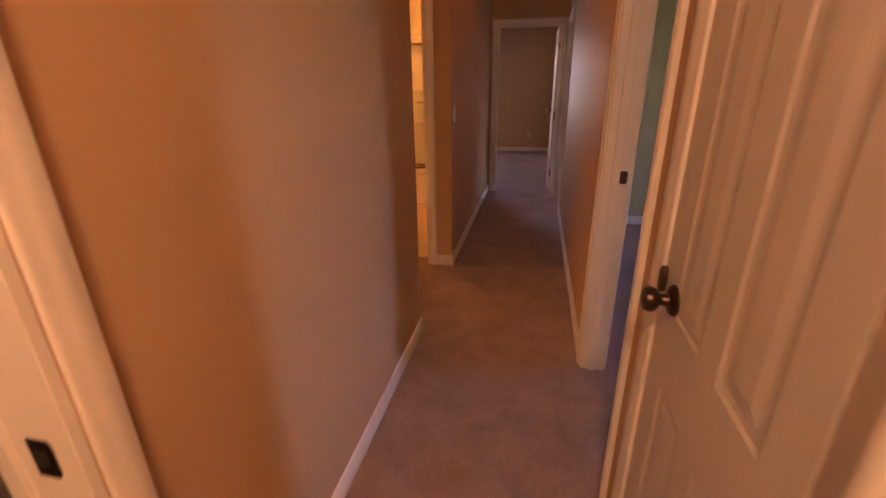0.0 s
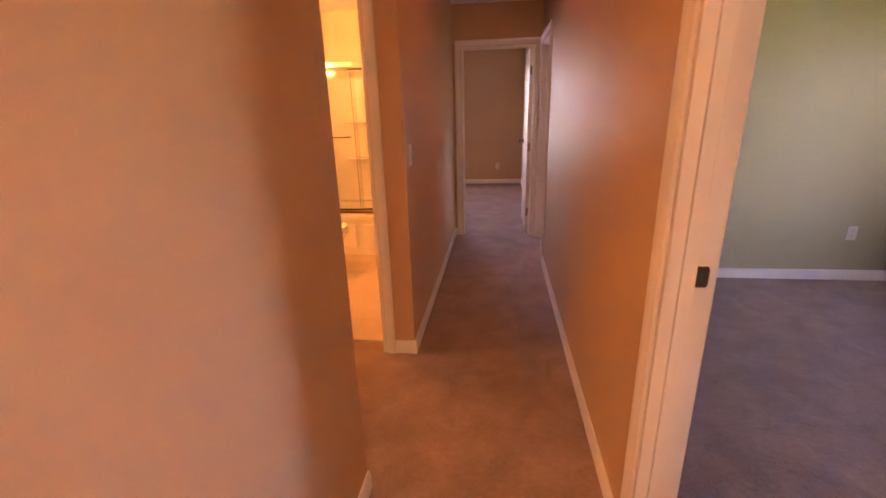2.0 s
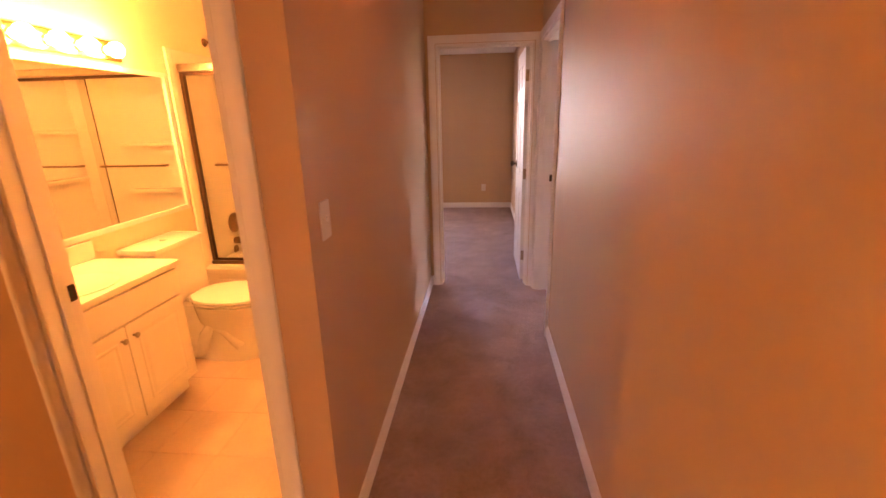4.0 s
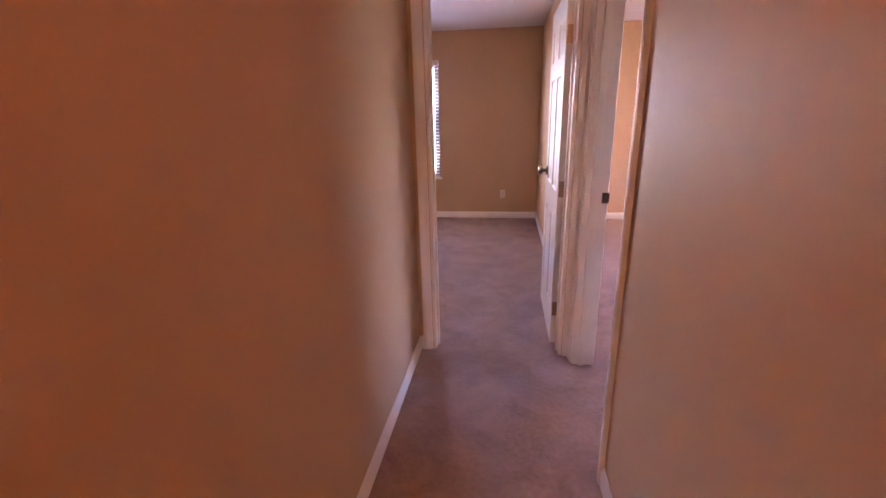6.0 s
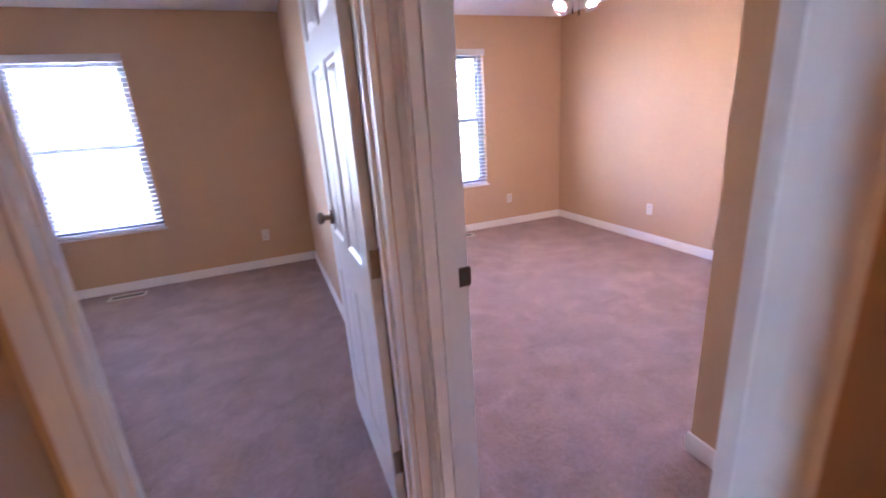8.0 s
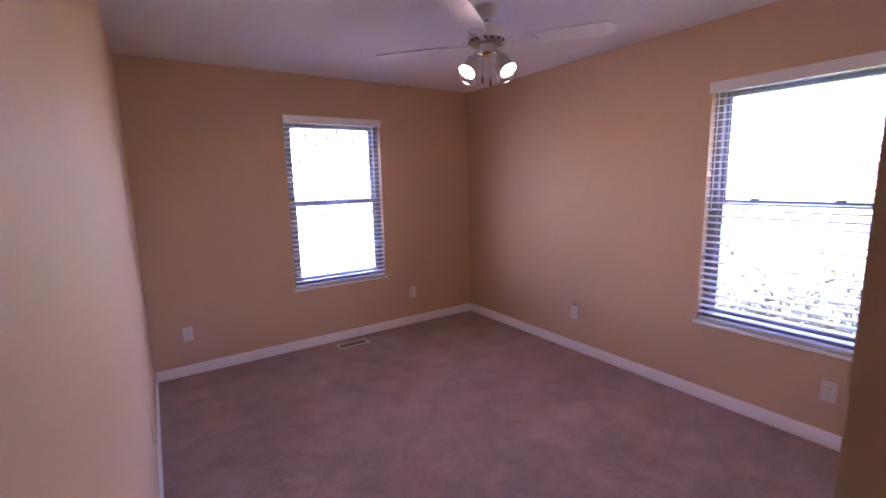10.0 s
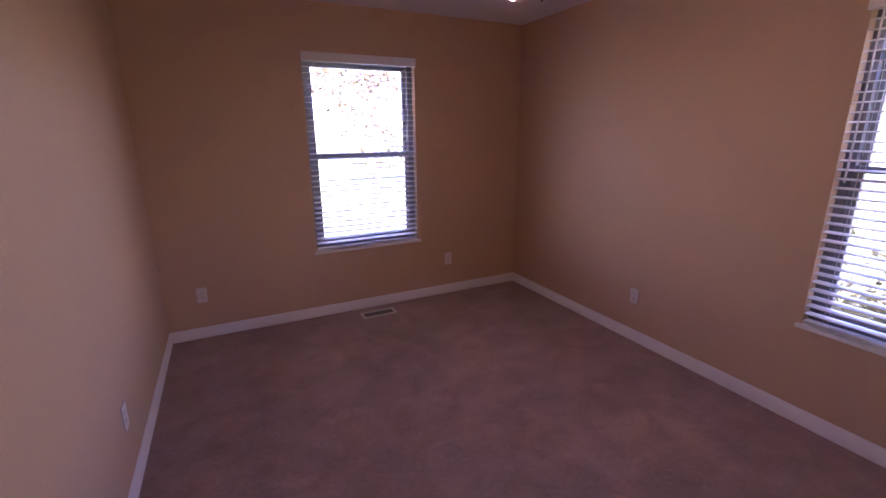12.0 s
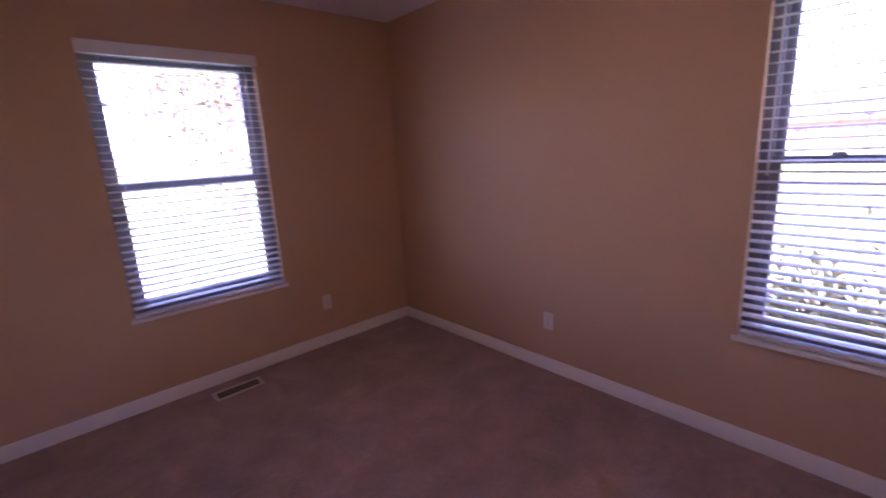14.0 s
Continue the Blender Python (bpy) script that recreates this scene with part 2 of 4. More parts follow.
def wall(name, axis, a, b, lo, hi, holes=(), material=None, label="", z0=0.0, z1=2.44):
    """A wall from lo to hi along axis, between a and b across it; holes (start, end, bottom, top) go through it."""
    us = sorted({lo, hi, *(h[0] for h in holes), *(h[1] for h in holes)})
    zs = sorted({z0, z1, *(h[2] for h in holes if h[2] > z0), *(h[3] for h in holes)})
    bm = bmesh.new()
    solid = {}
    for i, (u0, u1) in enumerate(zip(us, us[1:])):
        for j, (w0, w1) in enumerate(zip(zs, zs[1:])):
            um, wm = (u0 + u1) / 2, (w0 + w1) / 2
            solid[i, j] = not any(h[0] < um < h[1] and h[2] < wm < h[3] for h in holes)
    put = (lambda u, d, z: (u, d, z)) if axis == "x" else (lambda u, d, z: (d, u, z))

    def quad(*c):
        bm.faces.new([bm.verts.new(put(*k)) for k in c])
    for (i, j), full in solid.items():
        if not full:
            continue
        u0, u1, w0, w1 = us[i], us[i + 1], zs[j], zs[j + 1]
        quad((u0, a, w0), (u1, a, w0), (u1, a, w1), (u0, a, w1))
        quad((u0, b, w0), (u0, b, w1), (u1, b, w1), (u1, b, w0))
        if not solid.get((i - 1, j)):
            quad((u0, a, w0), (u0, a, w1), (u0, b, w1), (u0, b, w0))
        if not solid.get((i + 1, j)):
            quad((u1, a, w0), (u1, b, w0), (u1, b, w1), (u1, a, w1))
        if not solid.get((i, j - 1)):
            quad((u0, a, w0), (u0, b, w0), (u1, b, w0), (u1, a, w0))
        if not solid.get((i, j + 1)):
            quad((u0, a, w1), (u1, a, w1), (u1, b, w1), (u0, b, w1))
    bmesh.ops.remove_doubles(bm, verts=bm.verts, dist=1e-5)
    return tagged(part(name, bm, material or PAINT), label or "beige eggshell painted drywall wall", "wall", "", "structure")


# ---- the shell ----
DH = 2.04
tagged(part("floor", box(-5.35, 3.45, -1.35, 9.70, -0.12, 0.0), CARPET), "taupe cut-pile carpet with brushed marks", "carpet floor", "", "structure")
tagged(part("ceiling", box(-5.35, 3.45, -1.35, 9.70, 2.44, 2.58), CEIL), "white lightly textured ceiling", "ceiling", "", "structure")
WIN_Z0, WIN_Z1 = 0.570, 2.08
W1 = (1.295, 2.195)
W2 = (6.14, 7.05)
W2_Z0, W2_Z1 = 0.545, 2.055
WL = (-2.20, -1.29)
WG = (2.45, 3.10)
wall("wall_hall_right", "y", 0.02, 0.135, -1.2, 6.04, [(0.425, 1.013, 0, DH), (1.25, 2.07, 0, DH), (5.005, 5.84, 0, DH)])
wall("wall_between_bedrooms", "y", 0.04, 0.175, 6.04, 9.57)
wall("wall_hall_end", "x", 5.92, 6.04, -3.2, 0.02, [(-0.815, -0.032, 0, DH)])
wall("wall_hall_left_far", "y", -1.02, -0.90, 3.28, 5.92)
wall("wall_bath_front", "x", 3.28, 3.40, -5.2, -1.02, [(-1.79, -1.08, 0, DH)])
wall("wall_hall_left_near", "y", -1.07, -0.90, -1.2, 2.265, [(-0.37, 0.415, 0, DH)])
wall("wall_corridor_south", "x", 2.15, 2.265, -5.2, -1.07)
wall("wall_corridor_end", "y", -5.32, -5.20, 2.15, 3.40)
wall("wall_bath_left", "y", -2.68, -2.56, 3.40, 5.92, material=BATHPAINT, label="cream painted bathroom wall")
wall("wall_bath_left_outer", "y", -2.80, -2.684, 3.40, 5.92)
wall("wall_bath_right_skin", "y", -1.032, -1.02, 3.40, 5.92, material=BATHPAINT, label="cream painted bathroom wall")
wall("wall_bath_front_skin", "x", 3.40, 3.412, -2.56, -1.032, [(-1.79, -1.08, 0, DH)], material=BATHPAINT, label="cream painted bathroom wall")
wall("wall_bath_back", "x", 5.90, 5.916, -2.56, -1.032, material=BATHPAINT, label="cream painted bathroom wall")
wall("wall_far", "x", 9.57, 9.72, -3.32, 3.44, [(*W1, WIN_Z0, WIN_Z1), (*WL, WIN_Z0, WIN_Z1)])
wall("wall_right_outer", "y", 3.265, 3.44, -1.2, 9.57, [(*W2, W2_Z0, W2_Z1), (*WG, 0.6, WIN_Z1)])
wall("wall_green_far", "x", 4.68, 4.74, 0.135, 3.265, material=GREEN, label="olive green painted drywall wall")
wall("wall_closet_back", "x", 4.744, 4.80, 0.135, 3.265)
wall("wall_green_right_skin", "y", 3.253, 3.265, 1.22, 4.68, [(*WG, 0.6, WIN_Z1)], material=GREEN, label="olive green painted drywall wall")
wall("wall_green_near", "x", 1.08, 1.20, 0.135, 3.265, material=GREEN, label="olive green painted drywall wall")
wall("wall_closet_side", "y", 1.115, 1.235, 4.80, 5.82)
wall("wall_closet_front", "x", 5.70, 5.82, 1.235, 3.265)
wall("wall_left_room_side", "y", -3.32, -3.20, 3.40, 9.57)
wall("wall_start_room_side", "y", -3.32, -3.20, -1.2, 2.15)
wall("wall_start", "x", -1.32, -1.20, -3.32, 3.44)


# ---- trim ----
CASING = [(0.004, 0.0), (0.004, 0.009), (0.008, 0.012), (0.021, 0.0125), (0.029, 0.016), (0.036, 0.0185), (0.054, 0.019), (0.060, 0.015), (0.060, 0.0)]


def casing(axis, face, out, u0, u1, h, parent):
    """Moulded trim round an opening u0 to u1 on the plane face; out is +1 or -1, the side it stands proud of."""
    put = (lambda u, d, z: (u, d, z)) if axis == "x" else (lambda u, d, z: (d, u, z))
    bm = bmesh.new()
    lines = [[bm.verts.new(put(u, face + out * v, z)) for u, z in ((u0 - k, 0.002), (u0 - k, h + k), (u1 + k, h + k), (u1 + k, 0.002))] for k, v in CASING]
    for a, b in zip(lines, lines[1:]):
        for i in range(3):
            bm.faces.new((a[i], a[i + 1], b[i + 1], b[i]))
    bm.faces.new([l[0] for l in lines])
    bm.faces.new([l[3] for l in lines])
    return part("casing", bm, TRIM, parent, smooth=True)


def doorway(name, axis, f0, f1, u0, u1, label, stop, sides=(True, True)):
    """Jambs, stops and casings of an opening in a wall between the planes f0 and f1; stop: where the stop's middle lies across the wall."""
    top = thing(name, label, "doorway", "", "structure")
    put = (lambda a0, a1, d0, d1, z0, z1: box(a0, a1, d0, d1, z0, z1, bevel=0.0015)) if axis == "x" else (lambda a0, a1, d0, d1, z0, z1: box(d0, d1, a0, a1, z0, z1, bevel=0.0015))
    e = 0.003
    part("jamb", put(u0, u0 + 0.018, f0 - e, f1 + e, 0.002, DH - 0.018), TRIM, top)
    part("jamb", put(u1 - 0.018, u1, f0 - e, f1 + e, 0.002, DH - 0.018), TRIM, top)
    part("head_jamb", put(u0, u1, f0 - e, f1 + e, DH - 0.018, DH), TRIM, top)
    s0, s1 = stop - 0.017, stop + 0.017
    part("door_stop", put(u0 + 0.018, u0 + 0.029, s0, s1, 0.002, DH - 0.029), TRIM, top)
    part("door_stop", put(u1 - 0.029, u1 - 0.018, s0, s1, 0.002, DH - 0.029), TRIM, top)
    part("door_stop", put(u0 + 0.018, u1 - 0.018, s0, s1, DH - 0.029, DH - 0.018), TRIM, top)
    if sides[0]:
        casing(axis, f0, -1, u0, u1, DH, top)
    if sides[1]:
        casing(axis, f1, 1, u0, u1, DH, top)
    return top


def strike_plate(parent, at):
    """A small dark plate with a latch hole, in the plane z = 0 of its own pose."""
    bm = prism([(-0.014, -0.028), (0.018, -0.028), (0.022, -0.02), (0.022, 0.02), (0.018, 0.028), (-0.014, 0.028)], 0.0022, m=at)
    plate = part("strike_plate", bm, BRONZE, parent, "dark bronze strike plate")
    part("latch_hole", box(-0.005, 0.009, -0.012, 0.012, 0.0022, 0.0028), DARK, plate).data.transform(at)
    for s in (-0.021, 0.021):
        part("screw", lathe([(0.004, 0.0022), (0.004, 0.0032), (0.0025, 0.0038)], 8, m=at @ Matrix.Translation((0.002, s, 0))), BRONZE, plate)


def door_leaf(parent, w, at, relief=1.0):
    """A six-panel moulded leaf, hinged at its x = 0 edge, lying along +x, face at y = 0 and thickness towards +y; relief scales its panels' depth."""
    h, t = 2.012, 0.035
    bm = bmesh.new()
    sx = 0.105 if w > 0.65 else 0.085
    mid = 0.095 if w > 0.65 else 0.075
    pw = (w - 2 * sx - mid) / 2
    xs = [0, sx, sx + pw, sx + pw + mid, w - sx, w]
    zs = [0, 0.21, 0.78, 0.95, 1.60, 1.70, 1.895, h]

    def side(y, s):
        for i in range(5):
            for j in range(7):
                c = [(xs[i], zs[j]), (xs[i + 1], zs[j]), (xs[i + 1], zs[j + 1]), (xs[i], zs[j + 1])]
                if i in (1, 3) and j in (1, 3, 5):
                    rings = []
                    for inset, depth in ((0, 0), (0.010, 0.007 * relief), (0.024, 0.008 * relief), (0.048, 0.002 * relief)):
                        rings.append([bm.verts.new((x + (inset if k in (0, 3) else -inset), y + s * depth, z + (inset if k < 2 else -inset))) for k, (x, z) in enumerate(c)])
                    for a, b in zip(rings, rings[1:]):
                        for k in range(4):
                            bm.faces.new((a[k], a[(k + 1) % 4], b[(k + 1) % 4], b[k]))
                    bm.faces.new(rings[-1])
                else:
                    bm.faces.new([bm.verts.new((x, y, z)) for x, z in c])
    side(0.0, 1)
    side(t, -1)
    for x in (0.0, w):
        bm.faces.new([bm.verts.new(c) for c in ((x, 0, 0), (x, t, 0), (x, t, h), (x, 0, h))])
    for z in (0.0, h):
        bm.faces.new([bm.verts.new(c) for c in ((0, 0, z), (w, 0, z), (w, t, z), (0, t, z))])
    bmesh.ops.remove_doubles(bm, verts=bm.verts, dist=1e-5)
    bm.transform(at)
    return part("door_leaf", bm, DOORPAINT, parent, "white six-panel moulded door leaf")


def knob(parent, at, material):
    """A round knob on a rosette, standing out along z of its pose."""
    bm = lathe([(0.033, 0), (0.033, 0.004), (0.028, 0.010), (0.014, 0.013), (0.012, 0.028), (0.017, 0.033), (0.025, 0.040), (0.0275, 0.050), (0.023, 0.060), (0.011, 0.064)], 24, m=at)
    return part("door_knob", bm, material, parent, "dark metal round knob", smooth=True)


def hinge(parent, at):
    """A butt hinge: two leaves and a knuckle along z."""
    bm = box(-0.002, 0.002, -0.036, 0.0, -0.045, 0.045)
    box(-0.034, 0.0, -0.002, 0.002, -0.045, 0.045, bm)
    lathe([(0.006, -0.048), (0.006, 0.048)], 10, bm)
    bm.transform(at)
    return part("hinge", bm, HINGE, parent, "worn metal butt hinge")


d_end = doorway("door_1", "x", 5.92, 6.04, -0.815, -0.032, "white door frame with a six-panel door open inward", 5.985)
END_AT = pose(-0.053, 6.056, 0.012, 0, 0, 90.3)
door_leaf(d_end, 0.738, END_AT)
for z in (0.25, 0.995, 1.80):
    hinge(d_end, pose(-0.050, 6.044, z, 0, 0, 0))
knob(d_end, END_AT @ pose(0.655, 0.035, 1.01, -90, 0, 0), AGED)
knob(d_end, END_AT @ pose(0.655, 0.0, 1.01, 90, 0, 0), AGED)
d_right = doorway("door_2", "y", 0.02, 0.135, 5.005, 5.84, "white door frame with moulded casing, door opened away", 0.068)
strike_plate(d_right, pose(0.124, 5.822, 0.987, 90, 0, 0))
R_AT = pose(0.145, 5.025, 0.012, 0, 0, -2)
door_leaf(d_right, 0.772, R_AT)
knob(d_right, R_AT @ pose(0.71, 0.035, 0.935, -90, 0, 0), NICKEL)
d_green = doorway("door_3", "y", 0.02, 0.135, 1.25, 2.07, "white door frame with moulded casing, door opened away", 0.068)
strike_plate(d_green, pose(0.096, 2.052, 1.015, 90, 0, 0))
G_AT = pose(0.145, 1.270, 0.012, 0, 0, -3)
door_leaf(d_green, 0.78, G_AT)
d_bath = doorway("door_4", "x", 3.28, 3.40, -1.79, -1.08, "white bathroom door frame with door opened inward", 3.345)
strike_plate(d_bath, pose(-1.772, 3.375, 0.95, 90, 0, 90))
B_AT = pose(-1.100, 3.416, 0.012, 0, 0, 89)
door_leaf(d_bath, 0.67, B_AT)
for z in (0.25, 0.995, 1.80):
    hinge(d_bath, pose(-1.099, 3.412, z))
d_start = doorway("door_5", "y", -1.07, -0.90, -0.37, 0.415, "white door frame with moulded casing", -1.03)
strike_plate(d_start, pose(-0.965, 0.397, 0.912, 90, 0, 0) @ Matrix.Diagonal((1.2, 1.25, 1, 1)))
d_closet = doorway("door_6", "y", 0.02, 0.135, 0.425, 1.013, "closed white six-panel closet door in its frame", 0.078)
C_AT = pose(0.050, 0.446, 0.012, 0, 0, 90)
door_leaf(d_closet, 0.546, C_AT, 0.4)
knob(d_closet, pose(0.015, 0.918, 0.992, 0, -90, 0), BRONZE)
lip = [(0.013 * math.cos(a * math.pi / 8), 0.031 * math.sin(a * math.pi / 8)) for a in range(16)]
part("strike_lip", prism(lip, 0.012, m=Matrix(((0, 0, 1, 0.000), (1, 0, 0, 0.986), (0, 1, 0, 1.010), (0, 0, 0, 1)))), BRONZE, d_closet, "curved dark strike lip")

BASE = [(0.0, 0.002), (0.012, 0.002), (0.013, 0.006), (0.013, 0.069), (0.010, 0.075), (0.010, 0.078), (0.005, 0.087), (0.0, 0.088)]


def baseboard(axis, face, out, lo, hi):
    put = (lambda u, d, z: (u, d, z)) if axis == "x" else (lambda u, d, z: (d, u, z))
    bm = bmesh.new()
    a = [bm.verts.new(put(lo, face + out * v, z)) for v, z in BASE]
    b = [bm.verts.new(put(hi, face + out * v, z)) for v, z in BASE]
    for i in range(len(BASE) - 1):
        bm.faces.new((a[i], a[i + 1], b[i + 1], b[i]))
    bm.faces.new(a)
    bm.faces.new(b)
    tagged(part("baseboard", bm, TRIM, smooth=True), "white moulded baseboard along the wall", "baseboard", "baseboards", "structure")


for row in (("y", 0.02, -1, -1.2, 0.363), ("y", 0.02, -1, 1.075, 1.188), ("y", 0.02, -1, 2.132, 4.943),
            ("y", -0.90, 1, 0.477, 2.278), ("y", -0.90, 1, -1.2, -0.432), ("x", 2.265, 1, -5.2, -0.90),
            ("x", 3.28, -1, -1.018, -0.887), ("x", 3.28, -1, -5.2, -1.852), ("y", -0.90, 1, 3.28, 5.92), ("x", 5.92, -1, -0.887, -0.877),
            ("x", 9.57, -1, -3.20, 0.04), ("y", 0.04, -1, 6.04, 9.557), ("y", -3.20, 1, 6.04, 9.557),
            ("x", 9.57, -1, 0.175, 3.265), ("y", 3.265, -1, 5.82, 9.557), ("y", 0.175, 1, 6.04, 9.557), ("y", 1.115, -1, 4.80, 5.833), ("x", 5.82, 1, 1.115, 3.252),
            ("x", 4.68, -1, 0.135, 3.253), ("y", 3.253, -1, 1.22, 4.667)):
    baseboard(*row)


# ---- windows and blinds ----
def window(name, axis, face, out, u0, u1, z0=WIN_Z0, z1=WIN_Z1, rail=0.005):
    """A single-hung vinyl window in its opening; face is the room side of the wall and out points outdoors."""
    top = thing(name, "grey-framed single-hung window with a thin white sill", "window", "", "structure")

    def blk(a0, a1, d0, d1, w0, w1, bevel=0.002, bm=None):
        d = sorted((face + out * d0, face + out * d1))
        return box(a0, a1, *d, w0, w1, bm, bevel) if axis == "x" else box(*d, a0, a1, w0, w1, bm, bevel)
    f = 0.045
    for nm, row in (("side_frame", (u0, u0 + f, 0.058, 0.123, z0, z1)), ("side_frame", (u1 - f, u1, 0.058, 0.123, z0, z1)), ("head_frame", (u0 + f, u1 - f, 0.058, 0.123, z1 - f, z1)), ("sill_frame", (u0 + f, u1 - f, 0.058, 0.123, z0, z0 + f))):
        part(nm, blk(*row), VINYLPVC, top)
    zm = (z0 + z1) / 2 + rail
    for nm, d, w0, w1 in (("lower_sash", 0.065, z0 + f, zm + 0.018), ("upper_sash", 0.095, zm - 0.018, z1 - f)):
        s = 0.034
        bm = blk(u0 + f, u0 + f + s, d, d + 0.026, w0, w1)
        blk(u1 - f - s, u1 - f, d, d + 0.026, w0, w1, bm=bm)
        blk(u0 + f + s, u1 - f - s, d, d + 0.026, w0, w0 + s, bm=bm)
        blk(u0 + f + s, u1 - f - s, d, d + 0.026, w1 - s, w1, bm=bm)
        sash = part(nm, bm, VINYLPVC, top)
        pane = part("pane", blk(u0 + f + s, u1 - f - s, d + 0.011, d + 0.015, w0 + s, w1 - s, 0), GLASS, sash, "clear glass pane")
        pane.visible_shadow = False
    for k in (0.28, 0.72):
        u = u0 + (u1 - u0) * k
        part("sash_lock", blk(u - 0.022, u + 0.022, 0.061, 0.083, zm + 0.0185, zm + 0.030), VINYLPVC, top)
    part("window_sill", blk(u0 - 0.02, u1 + 0.02, -0.022, 0.058, z0 - 0.020, z0 + 0.001, 0.004), TRIM, top)
    return top


def blind(axis, face, out, u0, u1, z0=WIN_Z0, z1=WIN_Z1, label="white two-inch slat blind lowered with open slats", wand=False):
    """A lowered slat blind inside the opening, its slats level."""
    top = thing("window_blind", label, "blind", "window blinds")

    def blk(a0, a1, d0, d1, w0, w1, bevel=0.001, bm=None):
        d = sorted((face + out * d0, face + out * d1))
        return box(a0, a1, *d, w0, w1, bm, bevel) if axis == "x" else box(*d, a0, a1, w0, w1, bm, bevel)
    part("valance", blk(u0 - 0.004, u1 + 0.004, -0.030, -0.012, z1 - 0.052, z1 + 0.014, 0.004), SLAT, top)
    part("headrail", blk(u0 + 0.006, u1 - 0.006, 0.0, 0.05, z1 - 0.045, z1 - 0.004), SLAT, top)
    part("bottom_rail", blk(u0 + 0.008, u1 - 0.008, -0.010, 0.038, z0 + 0.010, z0 + 0.026, 0.004), SLAT, top)
    pitch = 0.0425
    zz = z0 + 0.062
    bm = bmesh.new()
    n = 5
    put = (lambda u, d, z: (u, d, z)) if axis == "x" else (lambda u, d, z: (d, u, z))
    rows = []
    for i in range(n + 1):
        k = i / n
        d = face + out * (-0.011 + 0.049 * k)
        rise = 0.0035 * (1 - (2 * k - 1) ** 2) + 0.004 * (k - 0.5)
        rows.append([bm.verts.new(put(u, d, rise + e)) for u, e in ((u0 + 0.008, 0.0015), (u1 - 0.008, 0.0015), (u1 - 0.008, -0.0015), (u0 + 0.008, -0.0015))])
    for a, b in zip(rows, rows[1:]):
        for k in range(4):
            bm.faces.new((a[k], a[(k + 1) % 4], b[(k + 1) % 4], b[k]))
    bm.faces.new(rows[0])
    bm.faces.new(rows[-1])
    me = mesh("slat", bm, SLAT)
    while zz < z1 - 0.055:
        s = part("slat", me, SLAT, top)
        s.location = (0, 0, zz)
        zz += pitch
    for k in (0.10, 0.90) if u1 - u0 < 1.0 else (0.08, 0.5, 0.92):
        u = u0 + (u1 - u0) * k
        bm = blk(u - 0.001, u + 0.001, -0.015, -0.0135, z0 + 0.02, z1 - 0.053, 0)
        blk(u - 0.001, u + 0.001, 0.040, 0.0415, z0 + 0.02, z1 - 0.053, 0, bm)
        part("ladder_cord", bm, SLAT, top)
    if wand:
        u = u1 - 0.05
        d = face - out * 0.020
        p = (lambda z: (u, d, z)) if axis == "x" else (lambda z: (d, u, z))
        part("tilt_wand", tube([p(z1 - 0.05), p(z1 - 0.78)], [0.004, 0.0045], 8), SLAT, top)
    return top


window("window_1", "x", 9.57, 1, *W1)
blind("x", 9.57, 1, *W1)
window("window_2", "y", 3.265, 1, *W2, W2_Z0, W2_Z1, 0.03)
blind("y", 3.265, 1, *W2, W2_Z0, W2_Z1, wand=True)
window("window_3", "x", 9.57, 1, *WL)
blind("x", 9.57, 1, *WL)
window("window_4", "y", 3.265, 1, *WG, 0.6)

# ---- things ----
# ---- bathroom ----
def vanity():
    top = thing("bathroom_vanity", "white two-door bathroom vanity cabinet on the vinyl floor", "vanity")
    x0, x1, y0, y1 = -2.545, -2.075, 3.43, 4.235
    bm = box(x0, x1, y0, y1, 0.10, 0.752, bevel=0.003)
    box(x0, x1 - 0.06, y0 + 0.004, y1 - 0.004, 0.003, 0.10, bm)
    part("body", bm, CABINET, top)
    ym = (y0 + y1) / 2

    def front(name, a, b, z0, z1, panel):
        bm = box(x1 + 0.0005, x1 + 0.018, a, b, z0, z1, bevel=0.003)
        ob = part(name, bm, CABINET, top)
        if panel:
            v = bmesh.new()
            rings = []
            for inset, d in ((0.055, 0.0185), (0.062, 0.0215), (0.075, 0.0195), (0.095, 0.0225)):
                rings.append([v.verts.new((x1 + d, y, z)) for y, z in ((a + inset, z0 + inset), (b - inset, z0 + inset), (b - inset, z1 - inset), (a + inset, z1 - inset))])
            for p, q in zip(rings, rings[1:]):
                for k in range(4):
                    v.faces.new((p[k], p[(k + 1) % 4], q[(k + 1) % 4], q[k]))
            v.faces.new(rings[-1])
            part("raised_panel", v, CABINET, ob)
        return ob
    front("false_drawer", y0 + 0.012, y1 - 0.012, 0.605, 0.742, False)
    for nm, a, b, ky in (("door", y0 + 0.012, ym - 0.002, ym - 0.035), ("door", ym + 0.002, y1 - 0.012, ym + 0.035)):
        d = front(nm, a, b, 0.115, 0.595, True)
        part("knob", lathe([(0.006, 0), (0.005, 0.010), (0.013, 0.018), (0.014, 0.024), (0.008, 0.029)], 14, m=pose(x1 + 0.018, ky, 0.535, 0, 90, 0)), NICKEL, d, "small metal knob", smooth=True)
    return top


